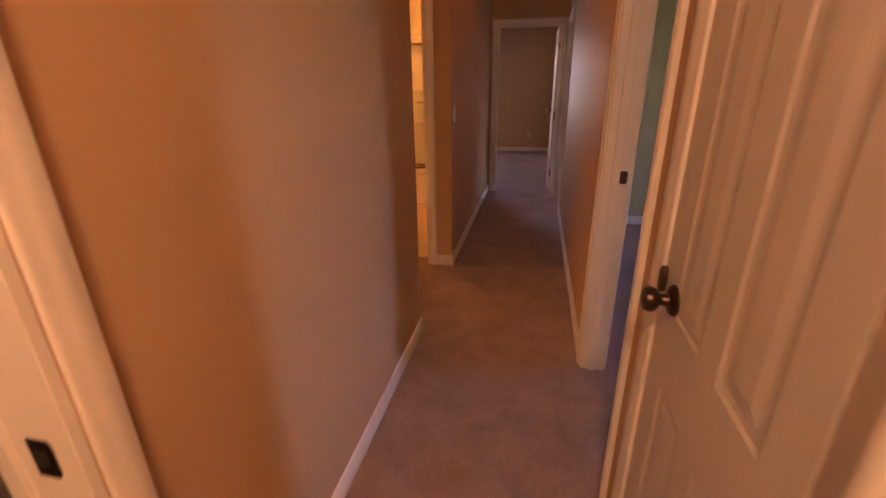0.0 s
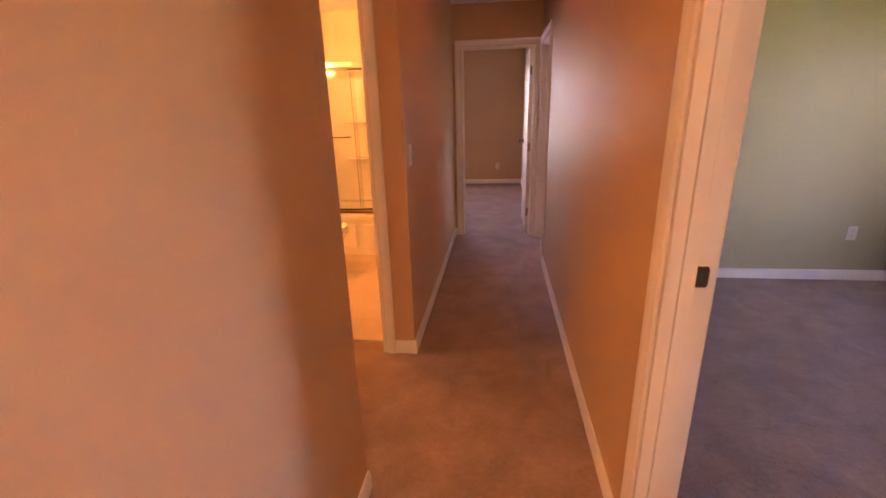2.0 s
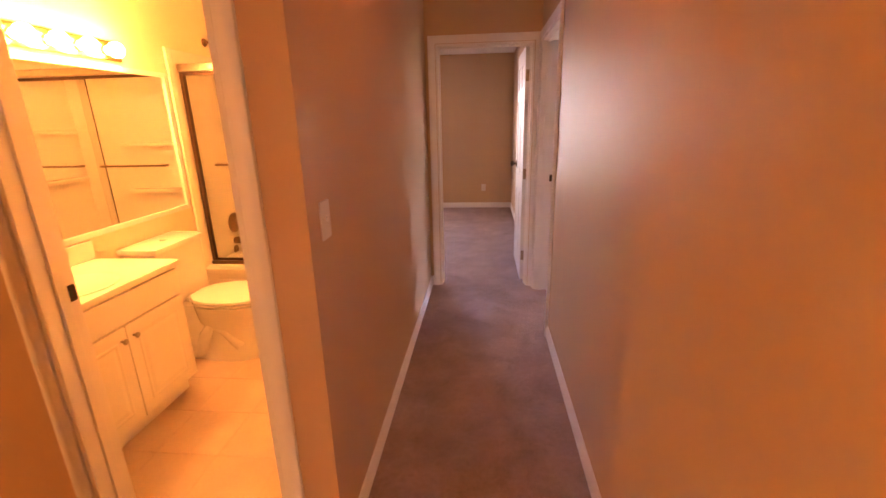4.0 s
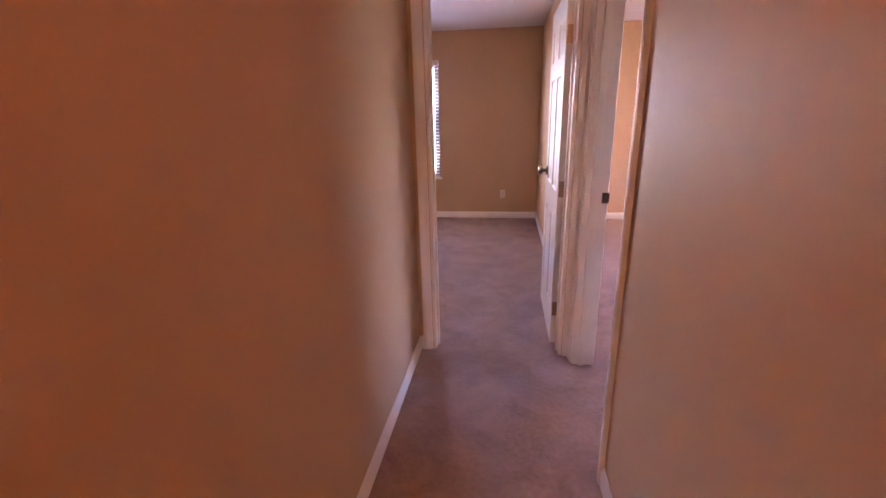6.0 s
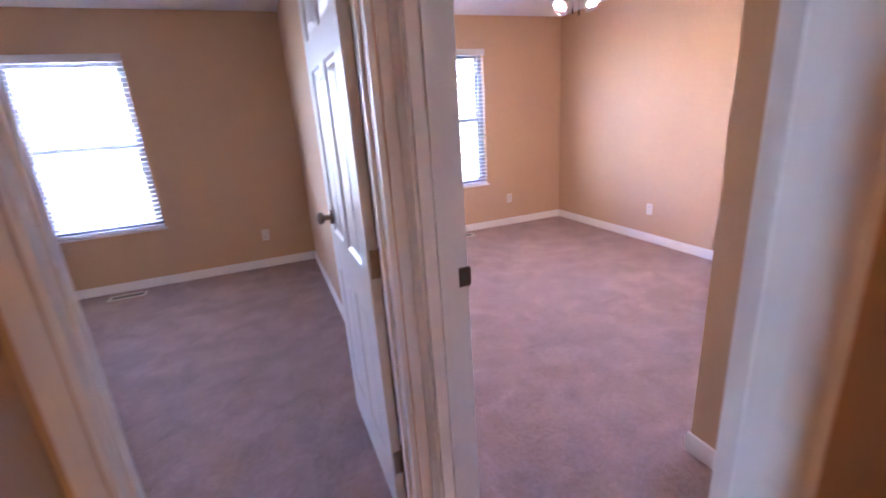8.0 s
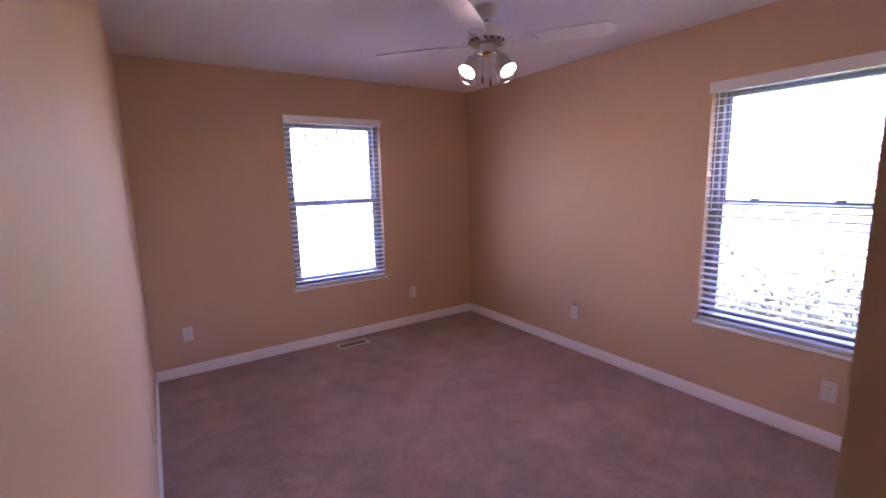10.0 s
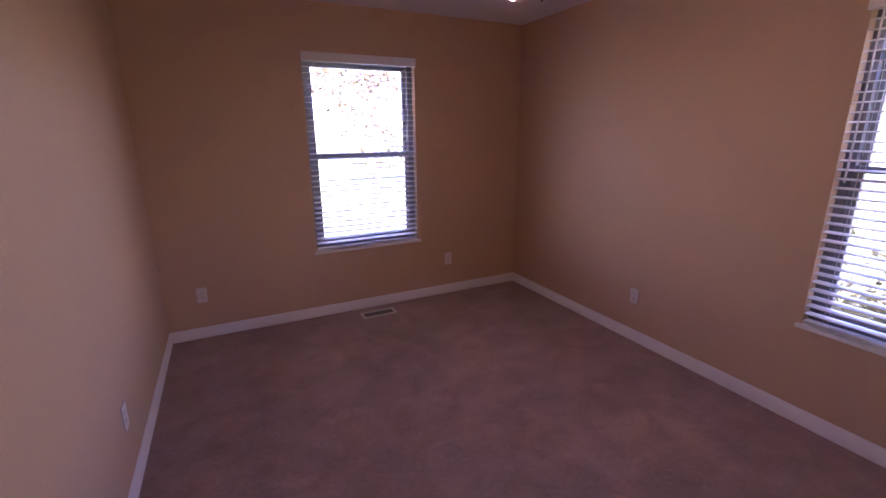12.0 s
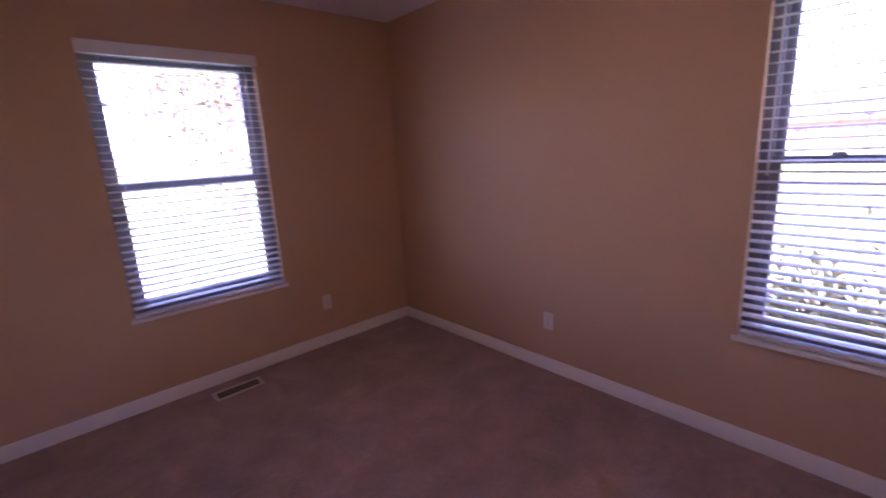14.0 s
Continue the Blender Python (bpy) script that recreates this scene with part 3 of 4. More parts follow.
vanity()
bm = box(-2.553, -2.048, 3.418, 4.255, 0.754, 0.784, bevel=0.006)
counter = tagged(part("marble_slab", bm, MARBLE), "white cultured marble vanity top with backsplash", "vanity top")
part("backsplash", box(-2.556, -2.536, 3.418, 4.255, 0.7845, 0.885, bevel=0.003), MARBLE, counter)
part("basin_rim", lathe([(0.19, 0.0), (0.195, 0.004), (0.185, 0.007), (0.165, 0.003), (0.06, 0.0012)], 28, m=pose(-2.28, 3.83, 0.7845)), MARBLE, counter, smooth=True)
fc = tagged(part("faucet", tube([(-2.49, 3.83, 0.785), (-2.49, 3.83, 0.86), (-2.47, 3.83, 0.885), (-2.40, 3.83, 0.885), (-2.375, 3.83, 0.865)], 0.012, 12), NICKEL, smooth=True), "brushed metal faucet on the vanity top", "faucet")
for s in (-0.09, 0.09):
    part("handle", lathe([(0.022, 0), (0.018, 0.02), (0.012, 0.035), (0.02, 0.045), (0.014, 0.055)], 14, m=pose(-2.49, 3.83 + s, 0.785)), NICKEL, fc, smooth=True)


def superellipse(cx, cy, rx, ry, n=28, e=2.3, back=0.0):
    out = []
    for i in range(n):
        a = 2 * math.pi * i / n
        c, s = math.cos(a), math.sin(a)
        x = math.copysign(abs(c) ** (2 / e), c) * rx
        out.append((cx + (x if x > 0 else x * (1 - back)), cy + math.copysign(abs(s) ** (2 / e), s) * ry))
    return out


def loft(levels, bm=None):
    """A closed body through level outlines [(outline, z), ...]."""
    bm = bm or bmesh.new()
    rows = [[bm.verts.new((x, y, z)) for x, y in o] for o, z in levels]
    n = len(rows[0])
    for a, b in zip(rows, rows[1:]):
        for i in range(n):
            bm.faces.new((a[i], a[(i + 1) % n], b[(i + 1) % n], b[i]))
    bm.faces.new(rows[0][::-1])
    bm.faces.new(rows[-1])
    return bm


def toilet():
    top = thing("toilet", "white porcelain two-piece toilet with closed lid", "toilet")
    cy, cx = 4.63, -2.02
    se = superellipse
    part("bowl", loft([(se(-2.08, cy, 0.215, 0.125), 0.003), (se(-2.08, cy, 0.21, 0.12), 0.03), (se(-2.07, cy, 0.195, 0.108), 0.12), (se(-2.06, cy, 0.20, 0.118), 0.22), (se(-2.04, cy, 0.225, 0.160), 0.31), (se(cx, cy, 0.245, 0.185), 0.365), (se(cx, cy, 0.25, 0.188), 0.395), (se(cx, cy, 0.23, 0.17), 0.40)]), PORCELAIN, top, smooth=True)
    part("trapway", tube([(-1.98, cy - 0.070, 0.10), (-2.06, cy - 0.078, 0.21), (-2.14, cy - 0.082, 0.25), (-2.20, cy - 0.082, 0.17), (-2.24, cy - 0.080, 0.07), (-2.30, cy - 0.076, 0.05)], 0.045, 14), PORCELAIN, top, smooth=True)
    part("pedestal", box(-2.40, -2.16, cy - 0.10, cy + 0.10, 0.003, 0.385, bevel=0.02), PORCELAIN, top, smooth=True)
    part("seat", loft([(se(cx, cy, 0.245, 0.186), 0.402), (se(cx, cy, 0.252, 0.192), 0.408), (se(cx, cy, 0.252, 0.192), 0.417), (se(cx, cy, 0.245, 0.186), 0.421)]), PORCELAIN, top, smooth=True)
    part("lid", loft([(se(cx, cy, 0.247, 0.188), 0.425), (se(cx, cy, 0.254, 0.194), 0.431), (se(cx, cy, 0.250, 0.190), 0.441), (se(cx, cy, 0.20, 0.15), 0.447)]), PORCELAIN, top, smooth=True)
    part("tank", box(-2.545, -2.325, cy - 0.215, cy + 0.215, 0.385, 0.745, bevel=0.02), PORCELAIN, top, smooth=True)
    part("tank_lid", box(-2.553, -2.305, cy - 0.228, cy + 0.228, 0.746, 0.782, bevel=0.010), PORCELAIN, top, smooth=True)
    part("flush_button", lathe([(0.02, 0), (0.02, 0.004), (0.014, 0.006)], 16, m=pose(-2.43, cy, 0.782)), NICKEL, top)
    part("seat_hinge", box(-2.285, -2.265, cy - 0.09, cy + 0.09, 0.402, 0.432, bevel=0.004), PORCELAIN, top)


toilet()


def tub():
    top = thing("bathtub", "white acrylic bathtub with a panelled apron", "bathtub")
    x0, x1, y0, y1, h = -2.555, -1.035, 5.13, 5.89, 0.42
    bm = bmesh.new()
    n = 32
    outer = [(x0, y0), (x1, y0), (x1, y1), (x0, y1)]
    rim = superellipse((x0 + x1) / 2, 5.595, 0.67, 0.25, n, 4.0)
    inner = superellipse((x0 + x1) / 2, 5.595, 0.56, 0.18, n, 3.5)
    r0 = [bm.verts.new((x, y, h)) for x, y in rim]
    r1 = [bm.verts.new((x, y, h - 0.33)) for x, y in inner]
    for i in range(n):
        bm.faces.new((r0[i], r0[(i + 1) % n], r1[(i + 1) % n], r1[i]))
    bm.faces.new(r1)
    o = [bm.verts.new((min(max((x - (x0 + x1) / 2) * 3, -0.76), 0.76) + (x0 + x1) / 2, min(max((y - 5.595) * 3, y0 - 5.51), 5.51 - y0) + 5.51, h)) for x, y in rim]
    for i in range(n):
        bm.faces.new((o[i], o[(i + 1) % n], r0[(i + 1) % n], r0[i]))
    part("basin", bm, ACRYLIC, top, smooth=True)
    bm = box(x0, x1, y0, y0 + 0.02, 0.003, h - 0.0005)
    box(x0, x1, y0 - 0.015, y0 + 0.02, h - 0.045, h, bm, 0.006)
    part("apron", bm, ACRYLIC, top)
    for a, b in ((x0 + 0.10, (x0 + x1) / 2 - 0.05), ((x0 + x1) / 2 + 0.05, x1 - 0.10)):
        part("apron_panel", box(a, b, y0 - 0.008, y0 - 0.0005, 0.07, 0.33, bevel=0.003), ACRYLIC, top)


tub()
sr = thing("shower_surround", "white acrylic tub surround with moulded ledges", "shower surround")
part("left_panel", box(-2.556, -2.545, 5.135, 5.892, 0.4215, 1.97, bevel=0.004), ACRYLIC, sr)
part("back_panel", box(-2.544, -1.046, 5.885, 5.897, 0.4215, 1.97), ACRYLIC, sr)
part("right_panel", box(-1.045, -1.034, 5.135, 5.892, 0.4215, 1.97, bevel=0.004), ACRYLIC, sr)
part("front_flange", box(-2.5445, -2.53, 5.125, 5.185, 0.43, 1.97, bevel=0.004), ACRYLIC, sr)
for z in (1.02, 1.42):
    part("ledge", box(-1.15, -1.0455, 5.35, 5.80, z, z + 0.03, bevel=0.008), ACRYLIC, sr)
    part("ledge", box(-2.1, -1.5, 5.80, 5.8845, z - 0.12, z - 0.09, bevel=0.008), ACRYLIC, sr)

sd = thing("shower_door", "sliding glass tub doors in bronze frames with towel bars", "shower door")
part("header", box(-2.543, -1.047, 5.225, 5.280, 1.825, 1.875, bevel=0.004), NICKEL, sd)
part("bottom_track", box(-2.543, -1.047, 5.225, 5.280, 0.421, 0.447, bevel=0.003), AGED, sd)
part("side_jamb", box(-2.5445, -2.522, 5.244, 5.264, 0.447, 1.825), AGED, sd)
part("side_jamb", box(-1.068, -1.0465, 5.225, 5.280, 0.447, 1.825), BRONZE, sd)
for a, b, y in ((-2.515, -1.76, 5.242), (-1.82, -1.075, 5.264)):
    e = a if a < -2 else b - 0.014
    bm = box(e, e + 0.014, y - 0.006, y + 0.006, 0.452, 1.822)
    box(a + 0.014, b - 0.014, y - 0.006, y + 0.006, 0.452, 0.47, bm)
    box(a + 0.014, b - 0.014, y - 0.006, y + 0.006, 1.80, 1.822, bm)
    if a > -2:
        box(a, a + 0.004, y - 0.004, y + 0.004, 0.452, 1.822, bm)
    pf = part("sliding_panel", bm, BRONZE, sd)
    gp = part("pane", box(a + 0.014, b - 0.014, y - 0.003, y + 0.003, 0.47, 1.80), SHOWERGLASS, pf, "clear shower glass")
    gp.visible_shadow = False
    bm = tube([(a + 0.17, y - 0.006, 1.19), (a + 0.17, y - 0.05, 1.19)], 0.009)
    tube([(b - 0.10, y - 0.006, 1.19), (b - 0.10, y - 0.05, 1.19)], 0.009, bm=bm)
    tube([(a + 0.155, y - 0.05, 1.19), (b - 0.085, y - 0.05, 1.19)], 0.007, bm=bm)
    part("towel_bar", bm, AGED, pf, "slim dark bronze towel bar", smooth=True)

sh = thing("shower_fixture", "dark bronze shower head on a bent arm", "shower")
part("flange", lathe([(0.032, 0), (0.028, 0.008), (0.012, 0.014)], 18, m=pose(-2.556, 5.62, 2.07, 0, 90, 0)), AGED, sh, smooth=True)
part("arm", tube([(-2.55, 5.62, 2.07), (-2.47, 5.62, 2.075), (-2.41, 5.62, 2.05), (-2.375, 5.62, 2.02)], 0.010), AGED, sh, smooth=True)
part("head", lathe([(0.012, 0.03), (0.018, 0.015), (0.040, -0.012), (0.044, -0.03), (0.038, -0.034)], 20, m=pose(-2.365, 5.62, 2.005, 0, -40, 0)), AGED, sh, smooth=True)
tv = thing("tub_faucet", "dark bronze tub valve with lever and spout", "tub faucet")
part("escutcheon", lathe([(0.085, 0), (0.082, 0.006), (0.045, 0.014), (0.03, 0.03), (0.026, 0.05)], 24, m=pose(-2.545, 5.61, 0.665, 0, 90, 0)), AGED, tv, smooth=True)
part("lever", tube([(-2.50, 5.61, 0.665), (-2.48, 5.61, 0.66), (-2.47, 5.65, 0.635), (-2.465, 5.69, 0.615)], [0.014, 0.014, 0.010, 0.008]), AGED, tv, smooth=True)
part("spout", tube([(-2.545, 5.59, 0.515), (-2.46, 5.59, 0.52), (-2.42, 5.59, 0.51), (-2.405, 5.59, 0.485)], [0.030, 0.028, 0.024, 0.02], 14), AGED, tv, smooth=True)
part("overflow_plate", lathe([(0.036, 0), (0.034, 0.006), (0.01, 0.010)], 18, m=pose(-2.54, 5.57, 0.44, 0, 90, 0)), AGED, tv, smooth=True)

mr = thing("bathroom_mirror", "wide wall mirror in a thin white frame", "mirror")
part("glass", box(-2.556, -2.551, 3.52, 5.075, 0.925, 1.775), MIRROR, mr, "silvered mirror glass")
for nm, row in (("frame_side", (3.49, 3.52, 0.895, 1.805)), ("frame_side", (5.075, 5.105, 0.895, 1.805)), ("frame_rail", (3.52, 5.075, 0.895, 0.925)), ("frame_rail", (3.52, 5.075, 1.775, 1.805))):
    part(nm, box(-2.5585, -2.540, *row, bevel=0.003), TRIM, mr)

vl = thing("vanity_light", "brass bar light with round glowing bulbs", "vanity light")
part("back_bar", box(-2.5585, -2.535, 3.86, 4.745, 1.828, 1.935, bevel=0.006), BRASS, vl)
me_b = mesh("bulb", lathe([(0.012, 0), (0.02, 0.008), (0.037, 0.03), (0.042, 0.05), (0.037, 0.07), (0.022, 0.085), (0.006, 0.091)], 16), BATHBULB, True)
me_s = mesh("socket", lathe([(0.028, 0), (0.026, 0.012), (0.014, 0.016)], 14), NICKEL, True)
for i in range(5):
    y = 3.96 + 0.17 * i
    s = part("socket", me_s, NICKEL, vl)
    s.matrix_local = pose(-2.535, y, 1.88, 0, 90, 0)
    b = part("bulb", me_b, BATHBULB, vl, "glowing warm globe bulb")
    b.matrix_local = pose(-2.523, y, 1.88, 0, 90, 0)

fl = tagged(part("floor_bath", box(-2.556, -1.036, 3.409, 5.128, 0.0, 0.003), shade("grout", (0.5, 0.42, 0.32), 0.8)), "cream vinyl tile bathroom floor", "bathroom floor", "", "structure")
me_t = mesh("tile", box(0.001, 0.3025, 0.001, 0.3025, 0.003, 0.0045), VINYL)
for i in range(5):
    for j in range(6):
        t = part("tile", me_t, VINYL, fl)
        t.location = (-2.556 + 0.304 * i, 3.415 + 0.3305 * j * 0.92, 0)
part("threshold_strip", box(-1.772, -1.098, 3.396, 3.412, 0.0, 0.008, bevel=0.002), NICKEL, fl)


# ---- corridor lamp, and two unseen hall domes added as warm fill ----
for lx, ly, glass in ((-3.5, 2.79, HALLGLASS), (-0.30, -0.62, HALLFILL_B), (-0.30, 3.7, HALLFILL_C)):
    cl = thing("ceiling_light", "warm lit glass dome ceiling light in the side corridor" if lx < -2 else "unseen warm glass dome added to light the hall", "ceiling light", "dome lights")
    part("base_ring", lathe([(0.165, 2.405), (0.17, 2.42), (0.16, 2.4395)], 28, m=Matrix.Translation((lx, ly, 0))), NICKEL, cl, smooth=True)
    part("dome", lathe([(0.01, 2.335), (0.06, 2.341), (0.11, 2.36), (0.14, 2.385), (0.15, 2.4045)], 28, m=Matrix.Translation((lx, ly, 0))), glass, cl, "glowing amber glass dome", smooth=True)


# ---- plates and registers ----
def outlet(at):
    """A duplex outlet; z of its pose points out of the wall, y up."""
    top = tagged(part("wall_outlet", prism([(-0.035, -0.054), (-0.032, -0.057), (0.032, -0.057), (0.035, -0.054), (0.035, 0.054), (0.032, 0.057), (-0.032, 0.057), (-0.035, 0.054)], 0.005), PLATE), "white duplex outlet plate low on the wall", "wall outlet", "wall outlets")
    for s in (-0.0195, 0.0195):
        r = part("receptacle", prism([(0.017 * math.cos(a), s + max(min(0.017 * math.sin(a), 0.0135), -0.0135)) for a in [2 * math.pi * k / 16 for k in range(16)]], 0.002, m=pose(0, 0, 0.005)), PLATE, top)
        for x in (-0.006, 0.006):
            part("slot", box(x - 0.001, x + 0.001, s - 0.001, s + 0.007, 0.007, 0.0074), DARK, r)
        part("ground_hole", lathe([(0.0022, 0.007), (0.0022, 0.0074)], 8, m=pose(0, s - 0.008, 0)), DARK, r)
    part("screw", lathe([(0.003, 0.005), (0.0028, 0.0062)], 8), PLATE, top)
    top.matrix_world = at
    return top


o1 = outlet(pose(0.424, 9.569, 0.345, 90, 0, 0))
for m in (pose(2.50, 9.569, 0.345, 90, 0, 0), pose(-0.427, 9.569, 0.345, 90, 0, 0), pose(3.264, 8.065, 0.345, 90, 0, -90), pose(3.264, 6.335, 0.32, 90, 0, -90), pose(0.176, 8.08, 0.345, 90, 0, 90), pose(1.385, 4.679, 0.375, 90, 0, 0), pose(2.40, 4.679, 0.40, 90, 0, 0)):
    copy_thing(o1, m)
sw = tagged(part("light_switch", prism([(-0.035, -0.054), (-0.032, -0.057), (0.032, -0.057), (0.035, -0.054), (0.035, 0.054), (0.032, 0.057), (-0.032, 0.057), (-0.035, 0.054)], 0.005), PLATE), "white toggle light switch plate on the wall", "light switch")
part("toggle", box(-0.005, 0.005, -0.004, 0.012, 0.005, 0.016, bevel=0.001), PLATE, sw)
for s in (-0.03, 0.03):
    part("screw", lathe([(0.003, 0.005), (0.0028, 0.0062)], 8, m=pose(0, s, 0)), PLATE, sw)
sw.matrix_world = pose(-0.899, 3.40, 1.19, 90, 0, 90)


# fins are a darker brown than the register's rim
FIN = shade("dark_register_fin", (0.22, 0.18, 0.15), 0.5, mottle=0.15, scale=30)


def register():
    top = thing("floor_register", "painted metal floor register set in the carpet by the wall", "floor register", "floor registers")
    w, d = 0.30, 0.125
    bm = box(-w / 2, w / 2, -d / 2, -d / 2 + 0.022, 0.0, 0.006, bevel=0.002)
    box(-w / 2, w / 2, d / 2 - 0.022, d / 2, 0.0, 0.006, bm, 0.002)
    box(-w / 2, -w / 2 + 0.022, -d / 2 + 0.022, d / 2 - 0.022, 0.0, 0.006, bm, 0.002)
    box(w / 2 - 0.022, w / 2, -d / 2 + 0.022, d / 2 - 0.022, 0.0, 0.006, bm, 0.002)
    part("rim", bm, VENT, top)
    # flat dark sheet paints the shade below the fins; no duct is modelled
    part("duct_shade", box(-w / 2 + 0.02, w / 2 - 0.02, -d / 2 + 0.02, d / 2 - 0.02, 0.0, 0.0012), DARK, top)
    part("divider", box(-w / 2 + 0.022, w / 2 - 0.022, -0.002, 0.002, 0.0012, 0.0045), FIN, top)
    me = mesh("fin", box(-0.0014, 0.0014, -0.036, 0.036, 0.0014, 0.004), FIN)
    for i in range(22):
        f = part("fin", me, FIN, top)
        f.matrix_local = pose(-w / 2 + 0.03 + i * (w - 0.06) / 21, 0, 0)
    return top


reg = register()
reg.matrix_world = pose(1.735, 9.395, 0.001)
copy_thing(reg, pose(-1.69, 9.40, 0.001))


# ---- ceiling fan ----
def ceiling_fan(cx, cy):
    top = thing("ceiling_fan", "white four-blade ceiling fan with four lit glass shades", "ceiling fan")

    def turned(name, rings, material, label="", seg=28):
        return part(name, lathe(rings, seg, m=Matrix.Translation((cx, cy, 0))), material, top, label, smooth=True)
    turned("canopy", [(0.020, 2.375), (0.045, 2.385), (0.062, 2.41), (0.066, 2.4395)], FANWHITE)
    turned("downrod", [(0.012, 2.32), (0.012, 2.385)], NICKEL)
    turned("motor_housing", [(0.05, 2.262), (0.095, 2.268), (0.108, 2.285), (0.108, 2.315), (0.085, 2.338), (0.03, 2.346)], FANWHITE)
    band = turned("motor_band", [(0.080, 2.246), (0.100, 2.250), (0.100, 2.2675), (0.06, 2.2685)], NICKEL, "brushed metal band")
    turned("switch_housing", [(0.030, 2.206), (0.038, 2.210), (0.041, 2.222), (0.040, 2.2455)], FANWHITE)
    turned("brass_collar", [(0.016, 2.186), (0.030, 2.189), (0.035, 2.197), (0.031, 2.2055)], BRASS, "warm brass collar under the motor")
    slot = mesh("vent_slot", box(0.0995, 0.1012, -0.008, 0.008, 2.2525, 2.2645, bevel=0.0004), DARK)
    for k in range(16):
        v = part("vent_slot", slot, DARK, band, "dark vent slot")
        v.matrix_local = Matrix.Translation((cx, cy, 0)) @ pose(0, 0, 0, 0, 0, 22.5 * k)
    outline = []
    for i in range(9):
        a = math.pi / 2 - math.pi * i / 8
        outline.append((0.615 + 0.055 * math.cos(a), 0.068 * math.sin(a)))
    outline += [(0.30, -0.058), (0.215, -0.048), (0.205, -0.03), (0.205, 0.03), (0.215, 0.048), (0.30, 0.058)]
    for k in range(4):
        turn = Matrix.Translation((cx, cy, 2.252)) @ pose(0, 0, 0, 0, 0, 128 + 90 * k)
        bl = part("blade", prism(outline, 0.007, m=turn @ pose(0, 0, 0, -11, 0, 0)), FANWHITE, top)
        iron = box(0.085, 0.21, -0.014, 0.014, -0.006, -0.001, bevel=0.001)
        prism([(0.20, -0.035), (0.235, -0.042), (0.27, -0.02), (0.275, 0.02), (0.235, 0.042), (0.20, 0.035)], 0.004, iron, pose(0, 0, -0.005, -11, 0, 0))
        iron.transform(turn)
        part("blade_iron", iron, FANWHITE, bl)
    for k in range(4):
        a = radians(187 + 90 * k)
        c, s = math.cos(a), math.sin(a)
        part("lamp_arm", tube([(cx + 0.035 * c, cy + 0.035 * s, 2.205), (cx + 0.068 * c, cy + 0.068 * s, 2.205), (cx + 0.085 * c, cy + 0.085 * s, 2.185), (cx + 0.092 * c, cy + 0.092 * s, 2.165)], 0.008), NICKEL, top, smooth=True)
        at = pose(cx + 0.092 * c, cy + 0.092 * s, 2.165, 0, 0, 187 + 90 * k) @ pose(0, 0, 0, 0, 180 - 38, 0)
        bm = bmesh.new()
        prof = [(0.024, 0.0), (0.028, 0.012), (0.033, 0.03), (0.038, 0.06), (0.042, 0.085), (0.047, 0.105), (0.045, 0.105), (0.040, 0.084), (0.036, 0.06), (0.030, 0.03), (0.022, 0.006)]
        seg = 22
        rows = [[bm.verts.new(at @ Vector((r * math.cos(2 * math.pi * i / seg), r * math.sin(2 * math.pi * i / seg), z))) for i in range(seg)] for r, z in prof]
        for p, q in zip(rows, rows[1:]):
            for i in range(seg):
                bm.faces.new((p[i], p[(i + 1) % seg], q[(i + 1) % seg], q[i]))
        bm.faces.new(rows[0])
        bm.faces.new(rows[-1])
        sd_ = part("lamp_shade", bm, FROST, top, "bell-shaped frosted glass shade", smooth=True)
        part("bulb", lathe([(0.012, 0.010), (0.019, 0.03), (0.030, 0.07), (0.0385, 0.092), (0.036, 0.104), (0.026, 0.112), (0.010, 0.115)], 18, m=at), FANBULB, sd_, "glowing flood bulb", smooth=True)
    for dx, dy, z in ((-0.020, 0.016, 2.085), (0.012, -0.014, 2.07)):
        ch = part("pull_chain", tube([(cx + dx, cy + dy, 2.19), (cx + dx, cy + dy, z)], 0.0014, 6), NICKEL, top)
        part("fob", lathe([(0.003, z - 0.045), (0.006, z - 0.035), (0.006, z - 0.012), (0.002, z)], 10, m=Matrix.Translation((cx + dx, cy + dy, 0))), BRONZE, ch, "dark wooden fob", smooth=True)
    return top


ceiling_fan(1.925, 7.62)

# ---- outdoors ----
tagged(part("ground", box(-400, 400, -400, 400, -0.9, -0.55), shade("sunlit_lawn", (0.22, 0.26, 0.10), 0.9, mottle=0.3, scale=0.6, fine=0.3, fine_scale=20)), "bright mown lawn round the house", "lawn", "", "structure")
ASPHALT = shade("pale_concrete_drive", (0.42, 0.41, 0.39), 0.9, mottle=0.1, scale=1.5, fine=0.1, fine_scale=40)
tagged(part("driveway", box(-14, 2.4, 12.8, 18.5, -0.58, -0.545), ASPHALT), "pale concrete drive beyond the lawn", "driveway", "", "structure")
tagged(part("road", box(19, 25, -60, 80, -0.58, -0.545), shade("asphalt_road", (0.06, 0.06, 0.06), 0.9, mottle=0.1, scale=2)), "asphalt street beyond the lawn", "road", "", "structure")
BARK = shade("brown_bark", (0.14, 0.10, 0.07), 0.9, mottle=0.3, scale=8, bump=0.6, bump_scale=30)
LEAF = shade("autumn_leaves", (0.075, 0.060, 0.022), 0.7, mottle=0.4, scale=1.2)
SHRUB = shade("shrub_leaves", (0.24, 0.24, 0.13), 0.7, mottle=0.4, scale=5)


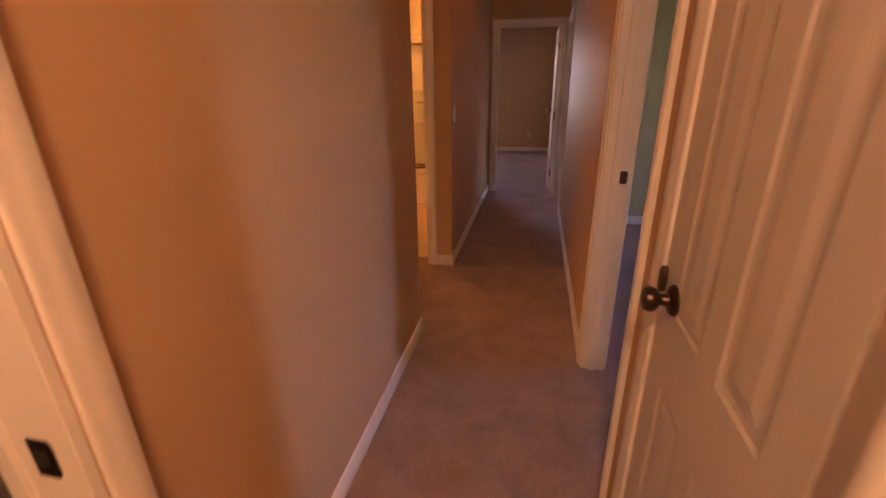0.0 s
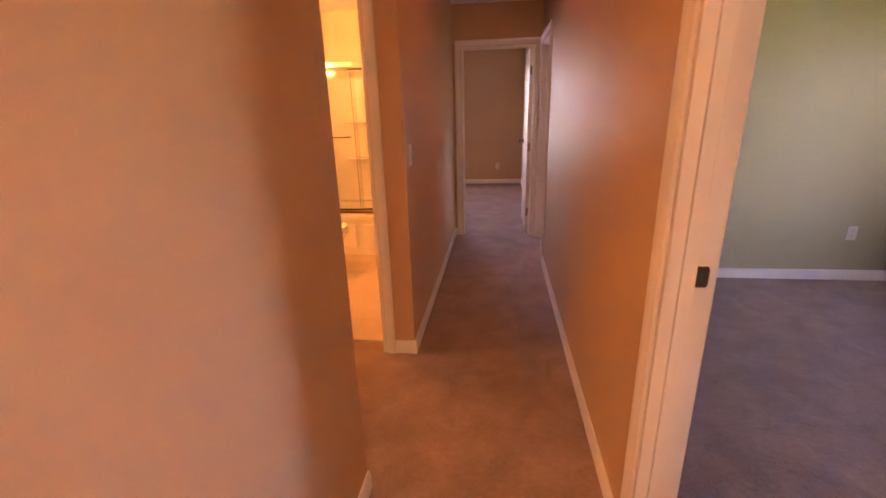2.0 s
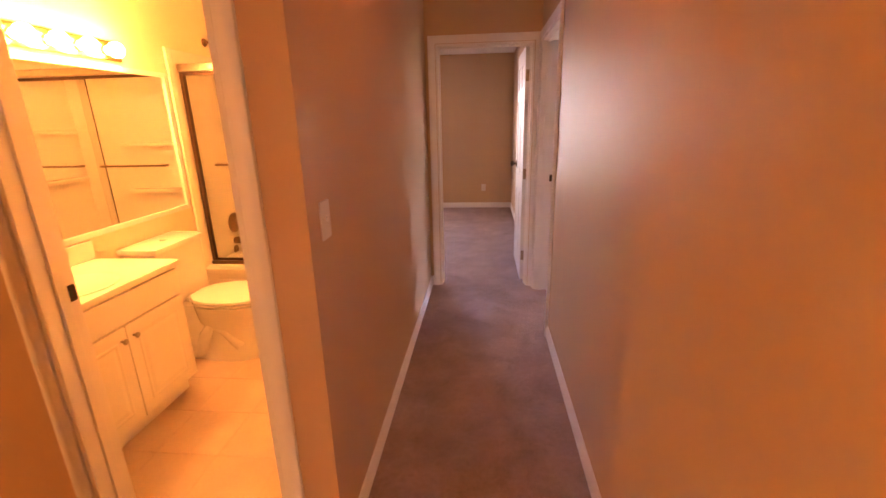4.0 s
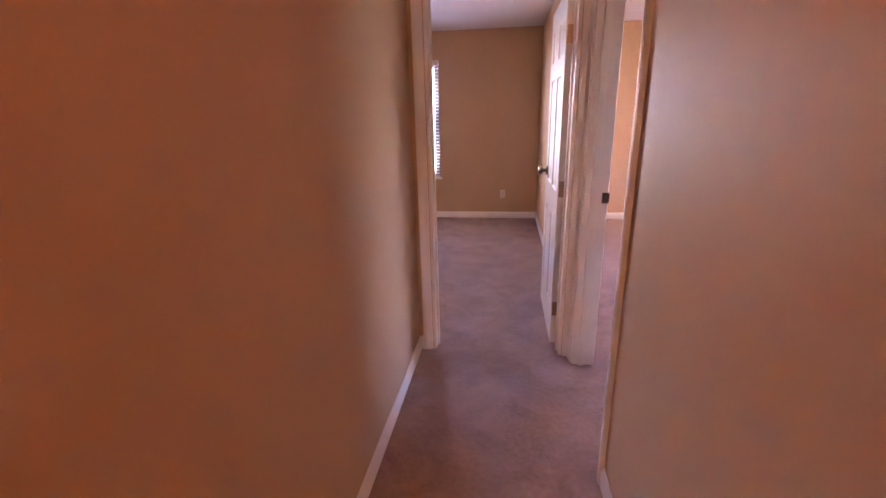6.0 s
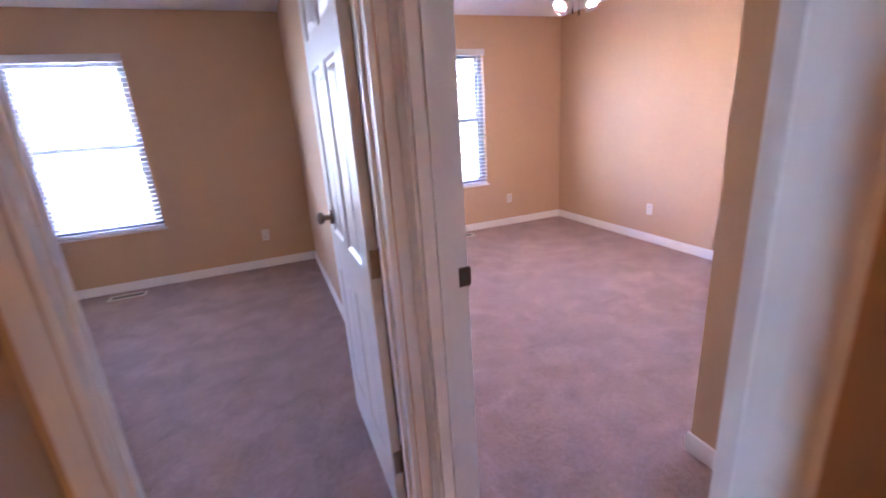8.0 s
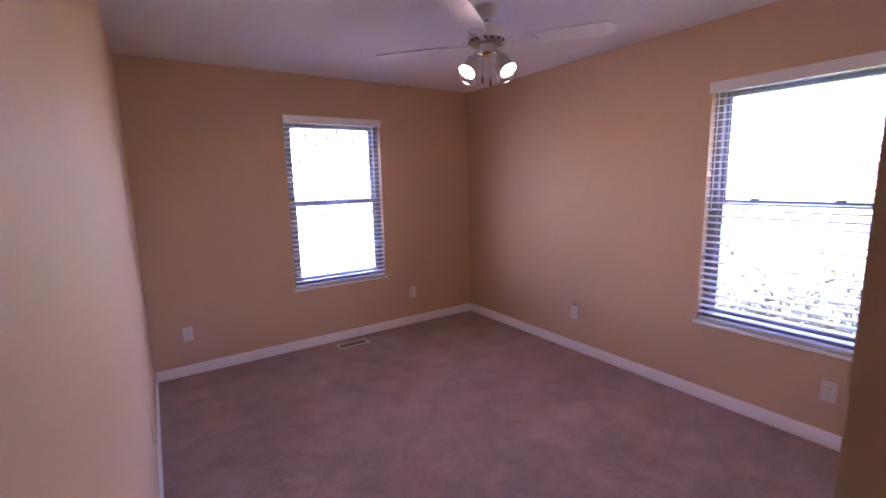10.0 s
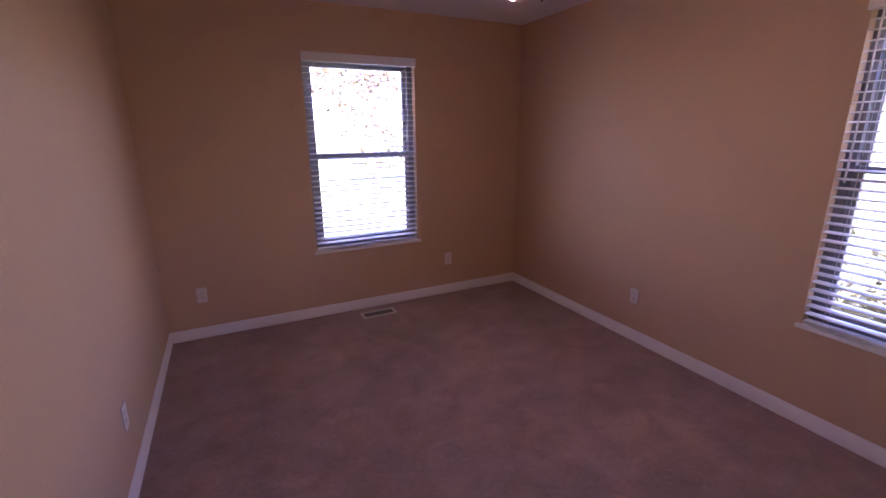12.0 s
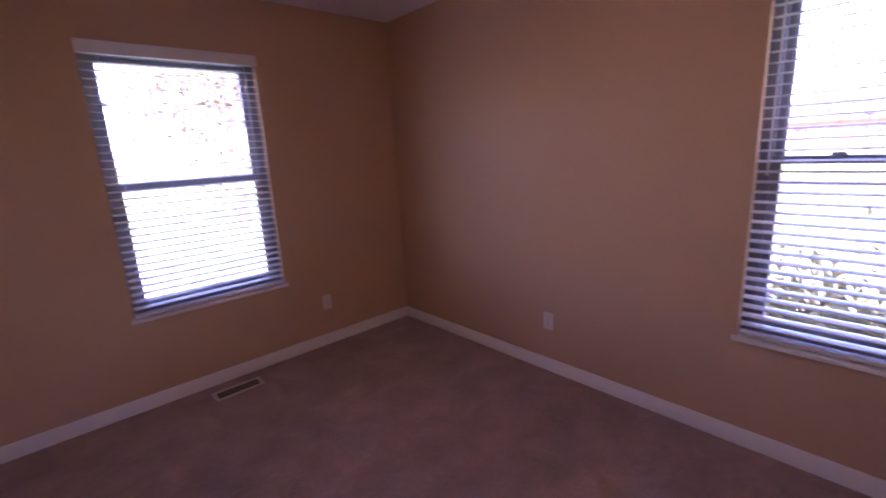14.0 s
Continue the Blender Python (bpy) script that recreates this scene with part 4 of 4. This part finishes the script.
def leaves(name, centre, radii, count, size, material, parent, rng):
    """Many small bent leaves in uneven clumps about a centre."""
    verts, faces = [], []
    clumps = [(Vector(centre) + Vector([rng.gauss(0, 0.45) * r for r in radii]), rng.uniform(0.2, 0.45)) for _ in range(max(6, count // 60))]
    for i in range(count):
        c, s = clumps[i % len(clumps)]
        p = c + Vector([rng.gauss(0, s) * r for r in radii])
        m = Euler((rng.uniform(0, 6.3), rng.uniform(0, 6.3), rng.uniform(0, 6.3))).to_matrix()
        k = size * rng.uniform(0.6, 1.3)
        n = len(verts)
        verts += [p + m @ Vector(v) * k for v in ((-1, 0, 0), (0, -0.45, 0.12), (1, 0, 0), (0, 0.45, 0.12))]
        faces.append((n, n + 1, n + 2, n + 3))
    me = bpy.data.meshes.new(name)
    me.from_pydata(verts, [], faces)
    me.materials.append(material)
    return part(name, me, material, parent)


def tree(x, y, h, spread, seed):
    rng = random.Random(seed)
    top = thing("tree", "broadleaf tree with sparse autumn foliage on the lawn", "tree", "garden trees")
    g = -0.55
    bm = tube([(x, y, g - 0.05), (x + 0.05, y, g + h * 0.2), (x - 0.06, y + 0.05, g + h * 0.45), (x + 0.03, y, g + h * 0.8)], [0.02 * h + 0.05, 0.02 * h, 0.015 * h, 0.02], 10)
    for i in range(9):
        a, z = rng.uniform(0, 6.28), g + h * rng.uniform(0.3, 0.7)
        l = spread * rng.uniform(0.5, 0.95)
        tube([(x, y, z), (x + 0.5 * l * math.cos(a), y + 0.5 * l * math.sin(a), z + 0.25 * l), (x + l * math.cos(a), y + l * math.sin(a), z + 0.45 * l)], [0.007 * h, 0.005 * h, 0.01], 6, bm)
    part("trunk", bm, BARK, top)
    leaves("crown", (x, y, g + h * 0.66), (spread, spread, h * 0.36), 1300, 0.14, LEAF, top, rng)


tree(5.2, 20.0, 6.0, 2.4, 3)
tree(7.5, 27.0, 9.0, 3.2, 5)
tree(-3.5, 30.0, 9.0, 3.2, 8)
tree(44.0, 9.5, 7.0, 3.4, 11)
tree(36.0, 24.0, 8.0, 3.0, 13)


def shrub(x, y, r, seed, label):
    rng = random.Random(seed)
    top = thing("shrub", label, "shrub", "foundation shrubs")
    bm = bmesh.new()
    for i in range(8):
        a = rng.uniform(0, 6.28)
        tube([(x, y, -0.56), (x + 0.3 * r * math.cos(a), y + 0.3 * r * math.sin(a), -0.3), (x + 0.7 * r * math.cos(a), y + 0.7 * r * math.sin(a), 0.0)], [0.015, 0.012, 0.005], 6, bm)
    part("branches", bm, BARK, top)
    leaves("crown", (x, y, 0.06), (r, r, 0.46), 4200, 0.05, SHRUB, top, rng)


shrub(4.55, 6.95, 0.50, 21, "low leafy shrub beside the house wall")
shrub(4.60, 6.10, 0.55, 22, "low leafy shrub beside the house wall")
shrub(4.65, 5.20, 0.55, 23, "low leafy shrub beside the house wall")


def neighbour_house():
    top = thing("house", "single-storey brick house with a low gabled roof across the street", "house")
    BR = shade("red_brick_far", (0.40, 0.22, 0.17), 0.85, mottle=0.15, scale=3, fine=0.15, fine_scale=25)
    part("wall", box(58, 66, 8, 24, -0.6, 2.3), BR, top)
    bm = bmesh.new()
    a = [bm.verts.new((x, 7.4, z)) for x, z in ((57.4, 2.25), (62, 4.3), (66.6, 2.25), (66.6, 2.12), (57.4, 2.12))]
    b = [bm.verts.new((x, 24.6, z)) for x, z in ((57.4, 2.25), (62, 4.3), (66.6, 2.25), (66.6, 2.12), (57.4, 2.12))]
    bm.faces.new(a[::-1])
    bm.faces.new(b)
    for i in range(5):
        bm.faces.new((a[i], a[(i + 1) % 5], b[(i + 1) % 5], b[i]))
    part("roof", bm, shade("grey_shingles", (0.16, 0.15, 0.15), 0.9, mottle=0.2, scale=4), top)
    for y in (10, 13.5, 19, 22):
        w = part("window", box(57.96, 58.03, y, y + 1.3, 0.4, 1.7), TRIM, top)
        part("pane", box(57.945, 57.958, y + 0.1, y + 1.2, 0.5, 1.6), VINYLPVC, w)
    part("door", box(57.95, 58.02, 16.2, 17.2, -0.5, 1.7), TRIM, top)


neighbour_house()
